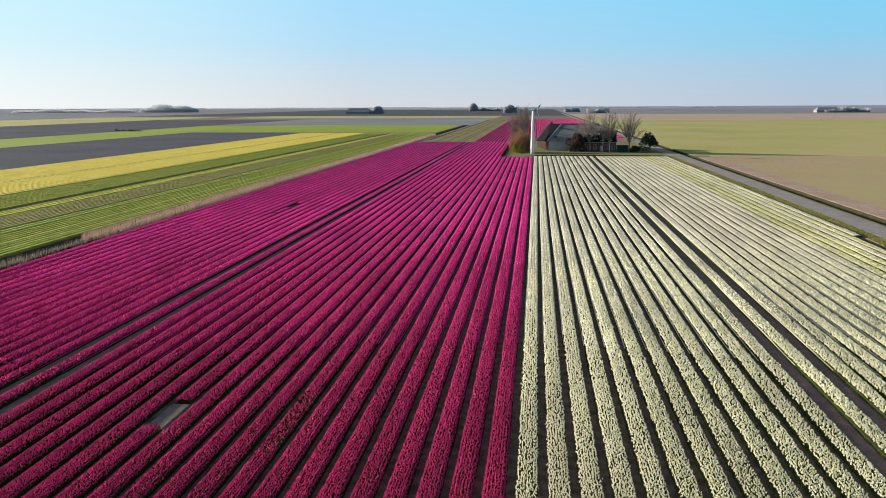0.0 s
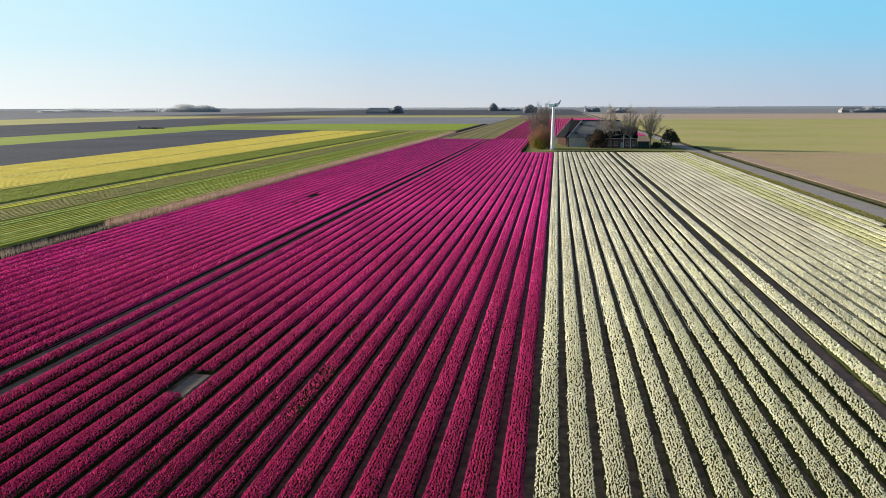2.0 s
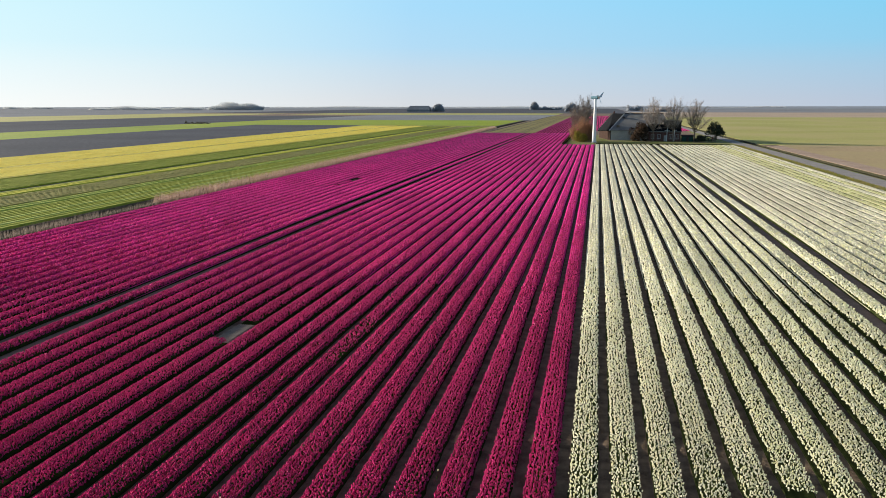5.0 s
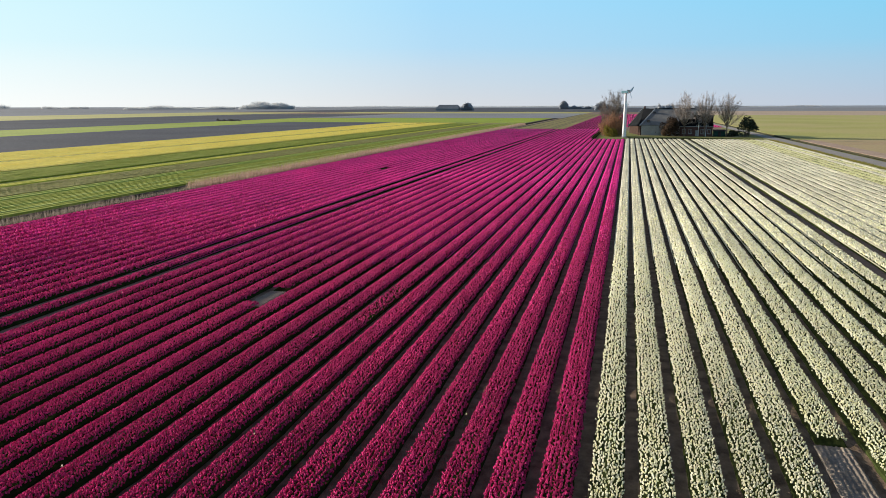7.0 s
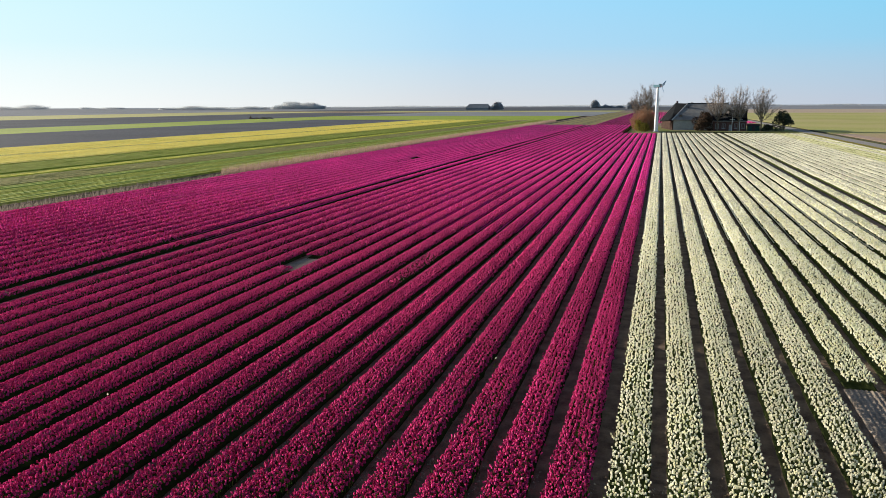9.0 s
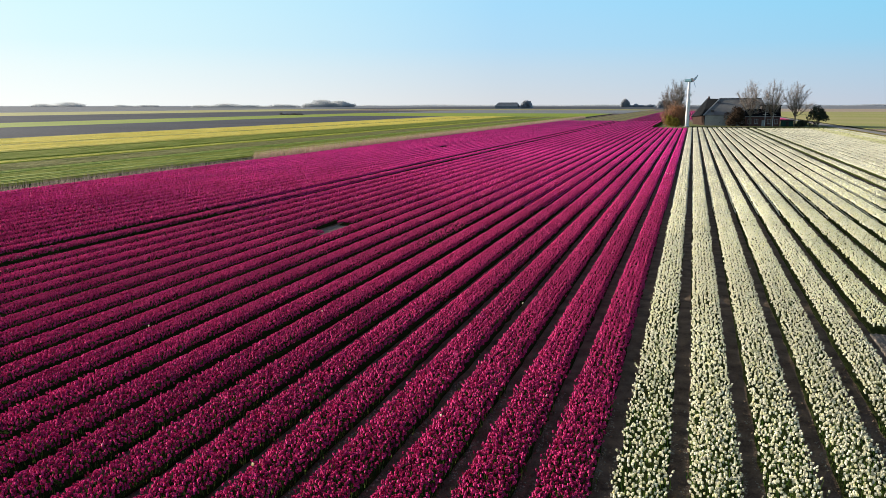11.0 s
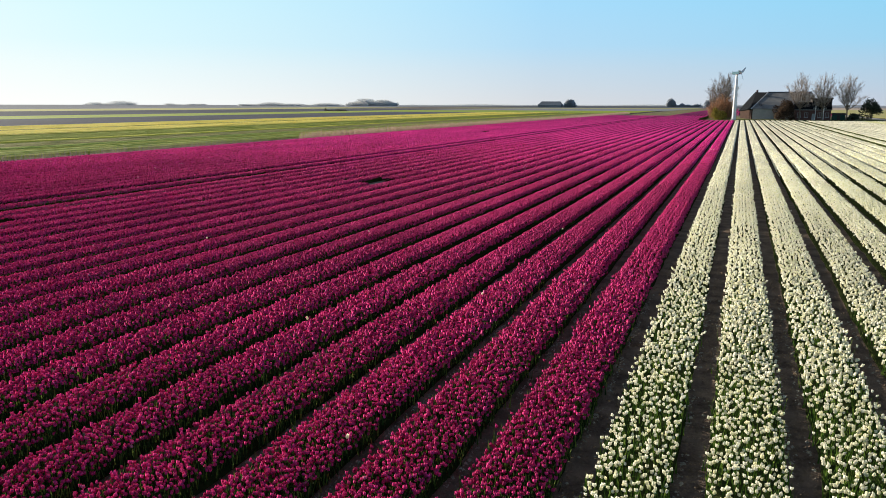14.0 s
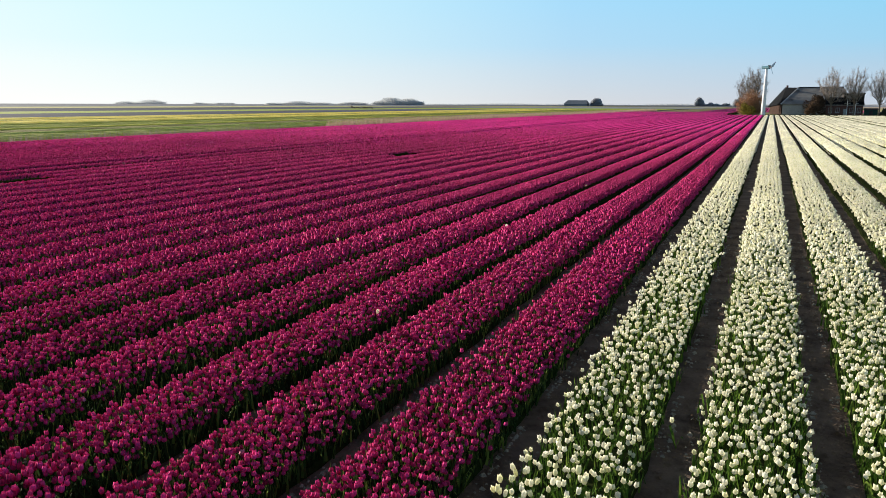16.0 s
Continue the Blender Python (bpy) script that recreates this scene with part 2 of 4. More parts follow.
bark_mat = mottled("bark", (0.13, 0.10, 0.075), (0.24, 0.19, 0.145), 2, 12)
twig_mat = mottled("twigs", (0.33, 0.285, 0.26), (0.46, 0.40, 0.365), 2, 12)
twig_grey = mottled("grey_twigs", (0.15, 0.135, 0.12), (0.25, 0.225, 0.20), 2, 12)
twig_orange = leafy("rusty_twigs", [(0.0, (0.24, 0.125, 0.07)), (1.0, (0.40, 0.23, 0.14))], 0.25)
shrub_yellow = leafy("yellow_green_leaves", [(0.0, (0.13, 0.12, 0.025)), (1.0, (0.32, 0.26, 0.055))])
shrub_brown = leafy("brown_leaves", [(0.0, (0.05, 0.036, 0.028)), (1.0, (0.12, 0.08, 0.056))])
conifer_mat = leafy("dark_needles", [(0.0, (0.035, 0.045, 0.03)), (1.0, (0.08, 0.09, 0.06))], 0.15)
# distance haze put into the base colour: much paler than real foliage
hazy_leaf_blue = leafy("bluish_hazy_foliage", [(0.0, (0.44, 0.46, 0.50)), (1.0, (0.48, 0.50, 0.54))], 0.5)
hazy_leaf = leafy("hazy_foliage", [(0.0, (0.54, 0.56, 0.58)), (1.0, (0.58, 0.60, 0.62))], 0.5)
grey_white = mottled("weathered_white_paint", (0.34, 0.34, 0.33), (0.45, 0.44, 0.43), 0.6, 5, rough=0.6, bump=0.05)
white_paint = mottled("white_paint", (0.74, 0.74, 0.73), (0.82, 0.82, 0.81), 0.6, 5, rough=0.4, bump=0.05, spec=0.4)
teal_paint = mottled("blue_green_paint", (0.05, 0.15, 0.19), (0.08, 0.20, 0.25), 1, 6, rough=0.4, bump=0.05, spec=0.4)
blade_mat = mottled("blade_paint", (0.42, 0.50, 0.56), (0.55, 0.62, 0.68), 1, 6, rough=0.35, bump=0.05, spec=0.4)
slate_mat = mottled("grey_roofing", (0.14, 0.135, 0.13), (0.23, 0.222, 0.215), 0.5, 5, rough=0.7, bump=0.4, dist=0.03, big=(0.3, (0.24, 0.235, 0.22)))
dark_tile = mottled("dark_tiles", (0.007, 0.008, 0.010), (0.014, 0.015, 0.018), 0.6, 6, rough=0.95, bump=0.2, dist=0.03, spec=0.03)
grey_wall = mottled("grey_plaster", (0.34, 0.34, 0.335), (0.47, 0.46, 0.45), 0.4, 5, bump=0.2, dist=0.01)
# far barn walls and roofs, lightened in colour to imitate haze
far_roof = mottled("hazy_barn_roof", (0.22, 0.225, 0.235), (0.29, 0.295, 0.305), 0.05, 1)
brick_mat = mottled("dark_red_brick", (0.12, 0.056, 0.048), (0.18, 0.09, 0.078), 0.8, 12, bump=0.3, dist=0.01)
brown_boards = mottled("brown_boards", (0.030, 0.018, 0.015), (0.055, 0.034, 0.028), 0.8, 6, rough=0.9, bump=0.3, dist=0.02, spec=0.05)
tar_mat = mottled("tarred_boards", (0.030, 0.026, 0.025), (0.060, 0.052, 0.050), 0.8, 6, rough=0.8, bump=0.3, dist=0.02)
glass_mat = Nodes("window_glass").done((0.02, 0.025, 0.03), 0.05, 0.6)
green_paint = mottled("dark_green_paint", (0.012, 0.045, 0.035), (0.02, 0.065, 0.05), 1, 6, rough=0.5, bump=0.05)

# ---------------------------------------------------------------- mesh helpers
rng = np.random.default_rng(7)


def mesh_np(name, V, F, mats, idx=None, smooth=False):
    """A mesh of triangles from arrays of places and corners."""
    V, F = np.asarray(V, np.float32), np.asarray(F, np.int32)
    me = bpy.data.meshes.new(name)
    me.vertices.add(len(V))
    me.vertices.foreach_set("co", V.ravel())
    me.loops.add(F.size)
    me.loops.foreach_set("vertex_index", F.ravel())
    me.polygons.add(len(F))
    me.polygons.foreach_set("loop_start", np.arange(0, F.size, F.shape[1], dtype=np.int32))
    for m in mats:
        me.materials.append(m)
    if idx is not None:
        me.polygons.foreach_set("material_index", np.asarray(idx, np.int32))
    me.polygons.foreach_set("use_smooth", np.full(len(F), smooth))
    me.update(calc_edges=True)
    return me


def join(pieces):
    """Joins (V, F) or (V, F, index) pieces."""
    Vs, Fs, Is, n = [], [], [], 0
    for p in pieces:
        Vs.append(p[0]), Fs.append(np.asarray(p[1]) + n)
        Is.append(p[2] if len(p) > 2 else np.zeros(len(p[1]), int))
        n += len(p[0])
    return np.concatenate(Vs), np.concatenate(Fs), np.concatenate(Is)


def place_many(tv, tf, P, S, R, lean=None):
    """Copies of a template at places P, sizes S, turns R about z."""
    c, s = np.cos(R), np.sin(R)
    x = (tv[None, :, 0] * c[:, None] - tv[None, :, 1] * s[:, None]) * S[:, None]
    y = (tv[None, :, 0] * s[:, None] + tv[None, :, 1] * c[:, None]) * S[:, None]
    z = tv[None, :, 2] * S[:, None]
    if lean is not None:
        x, y = x + lean[:, :1] * z, y + lean[:, 1:] * z
    V = np.stack([x, y, z], 2) + P[:, None, :]
    F = tf[None] + (np.arange(len(P)) * len(tv))[:, None, None]
    return V.reshape(-1, 3), F.reshape(-1, tf.shape[1])


def part(name, data, parent, label=""):
    """Links a mesh as one part under a thing or a part. data: a mesh, or a bmesh and its material."""
    if isinstance(data, tuple):
        me = bpy.data.meshes.new(name)
        data[0].to_mesh(me)
        data[0].free()
        me.materials.append(data[1])
        data = me
    ob = new(name, data)
    ob.parent = parent
    return tagged(ob, label)


def thing(name, at, label, category, group="", kind=""):
    ob = new(name)
    ob.location = at
    return tagged(ob, label, category, group, kind)


def box(bm, x0, x1, y0, y1, z0, z1, bevel=0.0):
    g = bmesh.ops.create_cube(bm, size=1.0)
    for v in g["verts"]:
        v.co = Vector((x0 + (v.co.x + 0.5) * (x1 - x0), y0 + (v.co.y + 0.5) * (y1 - y0), z0 + (v.co.z + 0.5) * (z1 - z0)))
    if bevel:
        es = list({e for v in g["verts"] for e in v.link_edges})
        bmesh.ops.bevel(bm, geom=es, offset=bevel, segments=1, affect="EDGES")
    return bm


def boxed(*a, **k):
    return box(bmesh.new(), *a, **k)


def solid(points, faces):
    bm = bmesh.new()
    vs = [bm.verts.new(p) for p in points]
    for f in faces:
        bm.faces.new([vs[i] for i in f])
    bmesh.ops.recalc_face_normals(bm, faces=bm.faces[:])
    return bm


def lathe(profile, sides, cap=True):
    """A turned body from (radius, height) pairs."""
    bm = bmesh.new()
    rings = [[bm.verts.new((r * math.cos(2 * math.pi * k / sides), r * math.sin(2 * math.pi * k / sides), z)) for k in range(sides)] for r, z in profile]
    for a, b in zip(rings, rings[1:]):
        for k in range(sides):
            bm.faces.new((a[k], a[(k + 1) % sides], b[(k + 1) % sides], b[k]))
    if cap:
        bm.faces.new(rings[0][::-1]), bm.faces.new(rings[-1])
    return bm


# ---------------------------------------------------------------- ground
FAR = 5600
profile = [(-FAR, 0), (-62.6, 0), (-61.6, -0.35), (-60.6, -1.0), (-59.4, -1.0), (-58.4, -0.3), (-57.7, 0), (44.0, 0), (52.4, 0), (52.7, -0.9), (54.0, -1.05), (54.9, -0.4), (55.2, 0), (FAR, 0)]
ys = [-400, -100, 0, 100, 200, 300, 500, 900, 1600, 2600, 4000, FAR]
gv = np.array([(x, y, z) for y in ys for x, z in profile])
k = len(profile)
gf = np.array([(j * k + i, j * k + i + 1, j * k + k + i + 1, j * k + k + i) for j in range(len(ys) - 1) for i in range(k - 1)])
mid = (np.array([p[0] for p in profile])[:-1] + np.array([p[0] for p in profile])[1:]) / 2
gi = np.tile([1 if -62.7 < m < -57.6 or 52.3 < m < 55.3 else 0 for m in mid], len(ys) - 1)
ground = tagged(new("ground", mesh_np("ground", gv, gf, [soil_mat, ditch_mat], gi)), "flat dark farm soil cut by two drainage ditches", "ground", kind="structure")


def sheet(name, x0, x1, y0, y1, z, material, label, category, skew=0.0):
    """A field laid on the ground, with a low rim; skew moves its far end sideways."""
    bm = boxed(x0, x1, y0, y1, -0.05, z)
    for v in bm.verts:
        if v.co.y > (y0 + y1) / 2:
            v.co.x += skew
    me = bpy.data.meshes.new(name)
    bm.to_mesh(me)
    bm.free()
    me.materials.append(material)
    return tagged(new(name, me), label, category, kind="structure")


sheet("ditch_water", -60.9, -59.1, -300, 900, -0.55, water_mat, "dark still water in the drainage ditch", "water")
sheet("verge", 45.15, 47.5, -300, 900, 0.06, verge_mat, "grassy verge between the field and the lane", "grass verge")
sheet("road", 47.5, 51.7, -300, 1500, 0.09, asphalt, "narrow grey asphalt farm lane along the ditch", "road")
sheet("verge", 51.7, 52.35, -300, 900, 0.05, verge_mat, "grassy verge between the lane and the ditch", "grass verge")
sheet("bank", 55.3, 60.5, -300, 262, 0.05, red_soil, "reddish bare strip beside the ditch", "soil")
sheet("field", 60.5, 700, -300, 268, 0.04, brown_soil, "freshly sown pale brown field", "field")
sheet("field", 55.3, 1500, 268, 760, 0.04, sprout_mat, "broad sprouting yellow-green field", "field")
sheet("field", 55.6, 1800, 760, 850, 0.04, pale_green, "pale green far field", "field")
sheet("field", 55.6, 2200, 850, 1350, 0.04, beige_mat, "dry beige far field", "field")
sheet("yard", -11.2, 47.5, 262.5, 345, 0.05, verge_mat, "rough farmyard grass round the house", "yard")
# left of the ditch: strips that run with the beds
sheet("field", -232, -148, -200, 480, 0.05, grey_soil, "bare grey ploughed field", "field")
sheet("field", -292, -232, -200, 640, 0.06, green_mat, "bright green grain field", "field")
sheet("field", -478, -292, -200, 900, 0.05, grey_soil, "bare grey ploughed field", "field")
sheet("field", -680, -478, -200, 1100, 0.06, pale_green, "pale yellow-green far field", "field")
sheet("field", -1100, -680, -200, 1500, 0.05, hazy_blue_grey, "grey far field", "field")
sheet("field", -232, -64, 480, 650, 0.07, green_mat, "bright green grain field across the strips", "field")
sheet("field", -292, -53, 650, 1000, 0.05, hazy_blue_grey, "bluish grey far field", "field")
sheet("field", -432, -53, 1000, 1180, 0.06, pale_green, "thin pale green far field", "field")
sheet("field", -53, -29, 356, 890, 0.06, brown_green, "brownish green crop behind the tulips", "field")
sheet("field", -680, 55, 1180, 2600, 0.05, grey_soil, "wide grey far field", "field")
# the haze-tinted fields carry on out to the horizon
sheet("field", -3600, -1100, -200, 1500, 0.05, hazy_blue_grey, "hazy grey far field", "field")
sheet("field", -3600, -680, 1500, 2600, 0.06, hazy_blue_grey, "hazy blue-grey far field", "field")
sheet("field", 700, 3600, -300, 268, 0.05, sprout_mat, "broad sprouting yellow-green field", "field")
sheet("field", 55.6, 5400, 1350.5, 2600, 0.03, hazy_blue_grey, "hazy grey-blue far field", "field")
sheet("field", -5400, 5400, 2600, 5400, 0.05, hazy_grey, "hazy grey farmland at the horizon", "field")
sheet("ditch_line", -54.5, -53, 380, 890, 0.10, ditch_mat, "dark overgrown field ditch", "ditch")

# ---------------------------------------------------------------- tulip templates


def cup(sides, rings, top):
    """A tulip head as (V, F): a point below, rings, and petal tips of two heights."""
    V = [(0, 0, 0)]
    for r, z in rings:
        V += [(r * math.cos(2 * math.pi * k / sides), r * math.sin(2 * math.pi * k / sides), z) for k in range(sides)]
    for k in range(sides):
        a = 2 * math.pi * k / sides
        r, z = top[k % 2]
        V.append((r * math.cos(a), r * math.sin(a), z))
    F = [(0, 1 + (k + 1) % sides, 1 + k) for k in range(sides)]
    for j in range(len(rings)):
        a, b = 1 + j * sides, 1 + (j + 1) * sides
        for k in range(sides):
            n = (k + 1) % sides
            F += [(a + k, a + n, b + n), (a + k, b + n, b + k)]
    return np.array(V, float), np.array(F)


def leaf(length, width, up, turn, droop):
    """A lance-shaped leaf that rises and bends over."""
    pts = [(0.0, 0.0, 0.25), (0.35, 0.55, 1.0), (0.75, 0.9, 0.75), (1.0, 1.0 - droop, 0.0)]
    V, F = [], []
    c, s = math.cos(turn), math.sin(turn)
    for out, high, wide in pts:
        r, h, wd = out * length * math.cos(up), high * length * math.sin(up), wide * width / 2
        V += [(r * c - wd * s, r * s + wd * c, h), (r * c + wd * s, r * s - wd * c, h)]
    V = V[:-1]
    F = [(0, 1, 3), (0, 3, 2), (2, 3, 5), (2, 5, 4), (4, 5, 6)]
    return np.array(V), np.array(F)


HEAD_SINGLE = cup(6, [(0.019, 0.004), (0.0305, 0.024), (0.030, 0.047)], [(0.0235, 0.074), (0.0145, 0.065)])
HEAD_NEAR = cup(6, [(0.032, 0.028)], [(0.025, 0.073), (0.015, 0.062)])
HEAD_MID = cup(4, [(0.032, 0.026)], [(0.028, 0.070), (0.019, 0.058)])
HEAD_CLUSTER = (np.array([(0.034, 0, 0.0), (-0.017, 0.029, 0.0), (-0.017, -0.029, 0.0), (0.026, 0.012, 0.066), (-0.023, 0.018, 0.060), (-0.005, -0.029, 0.070)]),
                np.array([(0, 1, 4), (0, 4, 3), (1, 2, 5), (1, 5, 4), (2, 0, 3), (2, 3, 5)]))
STEM = (np.array([(0.004, 0, 0), (-0.002, 0.0035, 0), (-0.002, -0.0035, 0), (0, 0, 1.0)]), np.array([(0, 1, 3), (1, 2, 3), (2, 0, 3)]))
LEAVES = [leaf(0.32, 0.034, 1.15, 0.3, 0.15), leaf(0.28, 0.030, 1.05, 2.5, 0.25), leaf(0.31, 0.028, 1.25, 4.4, 0.1)]
LEAF_ONE = (np.array([(0, 0.016, 0.05), (0, -0.016, 0.05), (0.07, 0, 0.31)]), np.array([(0, 1, 2)]))


def single_tulip(seed, petal, size, green, long):
    """One whole plant as a mesh, its foot at the origin: head, stem and leaves."""
    r = np.random.default_rng(seed)
    h = r.uniform(0.29, 0.35)
    lx, ly = r.normal(0, 0.10, 2)
    hv = HEAD_SINGLE[0] * r.uniform(0.9, 1.1) * size * np.array([1, 1, r.uniform(1.0, 1.25)])
    hv = hv + np.array([0, 0, h])
    sv = STEM[0] * np.array([1, 1, h])
    pieces = [(hv, HEAD_SINGLE[1], np.zeros(len(HEAD_SINGLE[1]), int)), (sv, STEM[1], np.ones(3, int))]
    for q in range(3):
        lv, lf = LEAVES[(q + seed) % 3]
        a = r.uniform(0, 6.28)
        c, s = math.cos(a), math.sin(a)
        lv = lv @ np.array([[c, s, 0], [-s, c, 0], [0, 0, 1]]) * r.uniform(0.85, 1.15) * long
        pieces.append((lv, lf, np.ones(len(lf), int)))
    V, F, I = join(pieces)
    V[:, 0] += lx * V[:, 2]
    V[:, 1] += ly * V[:, 2]
    return mesh_np("tulip", V, F, [petal, green], I, True)


def stretch_noise(x, y):
    """A smooth value for each place, to thin or thicken the flowers."""
    return np.sin(x * 1.7 + 0.31 * y) * 0.5 + np.sin(0.83 * y - 2.1 * x) * 0.5


def grow(x0, x1, y0, y1, density, holes, sparse):
    """Places of plants in a bed: rows along it, thinned at random, none in holes."""
    n_rows = max(2, min(7, int(round((x1 - x0) * density ** 0.5))))
    step = n_rows / (density * (x1 - x0))
    m = int((y1 - y0) / step)
    if m < 1:
        return np.zeros((0, 3))
    X = x0 + (np.arange(n_rows)[:, None] + 0.5) / n_rows * (x1 - x0) + rng.normal(0, 0.038, (n_rows, m))
    Y = y0 + (np.arange(m)[None] + (np.arange(n_rows)[:, None] % 2) * 0.5 + 0.7 * (rng.random((n_rows, m)) - 0.3)) * step
    X, Y = X.ravel(), Y.ravel()
    keep = (rng.random(len(X)) < 0.90 + 0.12 * stretch_noise(X, Y)) | (density < 40)
    for a, b in holes:
        keep &= ~((Y > a) & (Y < b))
    for a, b in sparse:
        keep &= ~((Y > a) & (Y < b) & (rng.random(len(X)) < 0.42))
    return np.stack([X[keep], Y[keep], np.zeros(keep.sum())], 1)


def ridge(x0, x1, spans, h, step, rough, seed, square=False):
    """A long hump of undergrowth or canopy with an uneven top, cut off at holes."""
    r = np.random.default_rng(seed)
    across = np.array([0.0, 0.03, 0.20, 0.5, 0.80, 0.97, 1.0])
    rise = np.array([0.10, 0.72, 1.0, 1.0, 1.0, 0.72, 0.10])
    if square:
        across = np.array([0.0, 0.03, 0.11, 0.5, 0.89, 0.97, 1.0])
        rise = np.array([0.10, 0.70, 0.93, 1.0, 0.93, 0.70, 0.10])
    pieces = []
    for a, b in spans:
        m = max(2, int((b - a) / step) + 1)
        y = np.linspace(a, b, m)
        X = x0 + across[None] * (x1 - x0) + r.normal(0, rough * 0.35, (m, 7))
        Z = h * rise[None] + r.normal(0, rough, (m, 7)) * np.minimum(rise[None], 1)
        Z[0] *= 0.15
        Z[-1] *= 0.15
        Yg = np.repeat(y[:, None], 7, 1) + r.normal(0, rough * 0.5, (m, 7))
        V = np.stack([X, Yg, np.maximum(Z, 0.01)], 2).reshape(-1, 3)
        i, j = np.meshgrid(np.arange(m - 1), np.arange(6), indexing="ij")
        q = (i * 7 + j).ravel()
        pieces.append((V, np.stack([q, q + 1, q + 8, q + 7], 1), ((j == 0) | (j == 5)).ravel().astype(int)))
    return join(pieces)


def drills(x0, x1, spans, step, seed, rows=5):
    """The closed top of a bed where single flowers can no longer be told: its planting rows as low crests, side by side."""
    r = np.random.default_rng(seed)
    w = x1 - x0
    across = [0.0, 0.01] + [q for k in range(rows) for q in ((k + 0.5) / rows, (k + 1.0) / rows)][:-1] + [0.99, 1.0]
    rise = [0.05, 0.31] + [q for k in range(rows) for q in (0.40 if 0 < k < rows - 1 else 0.375, 0.365)][:-1] + [0.31, 0.05]
    across, rise = np.array(across), np.array(rise)
    n, pieces = len(across), []
    for a, b in spans:
        m = max(2, int((b - a) / step) + 1)
        y = np.linspace(a, b, m)
        X = x0 + across[None] * w + r.normal(0, 0.012, (m, n))
        Z = rise[None] + r.normal(0, 0.014, (m, n)) + r.normal(0, 0.012, (m, 1))
        Yg = np.repeat(y[:, None], n, 1)
        V = np.stack([X, Yg, np.maximum(Z, 0.01)], 2).reshape(-1, 3)
        i, j = np.meshgrid(np.arange(m - 1), np.arange(n - 1), indexing="ij")
        q = (i * n + j).ravel()
        # bed sides take the first, shade-dark colour, the crests the third
        pieces.append((V, np.stack([q, q + 1, q + n + 1, q + n], 1), np.where((j == 0) | (j == n - 2), 0, 2).ravel()))
    return join(pieces)


def cut(y0, y1, holes):
    """The stretches of y0..y1 that are left between holes."""
    spans, a = [], y0
    for h0, h1 in sorted(holes):
        if h1 <= y0 or h0 >= y1:
            continue
        if h0 > a:
            spans.append((a, h0))
        a = max(a, h1)
    if a < y1:
        spans.append((a, y1))
    return spans


V_MAG = [single_tulip(k, petal_mag_one, 0.82, leaf_dark, 0.80) for k in range(8)]
V_WHI = [single_tulip(k + 20, petal_whi_one, 0.80, leaf_mat, 0.86) for k in range(8)]


def in_flight(X, Y):
    """The part of the beds that lies before the flight."""
    return (X > 2.0 - 1.55 * (Y + 7.2)) & (X < 5.9 + 0.13 * (Y + 6) + 0.05 * np.maximum(Y, 0) + np.maximum(0, Y - 17) * 2.0) & (Y > -3.0)


def away(x, y):
    """Distance on the ground from the low end of the flight."""
    return np.hypot(x - 1.5, y + 6.0)


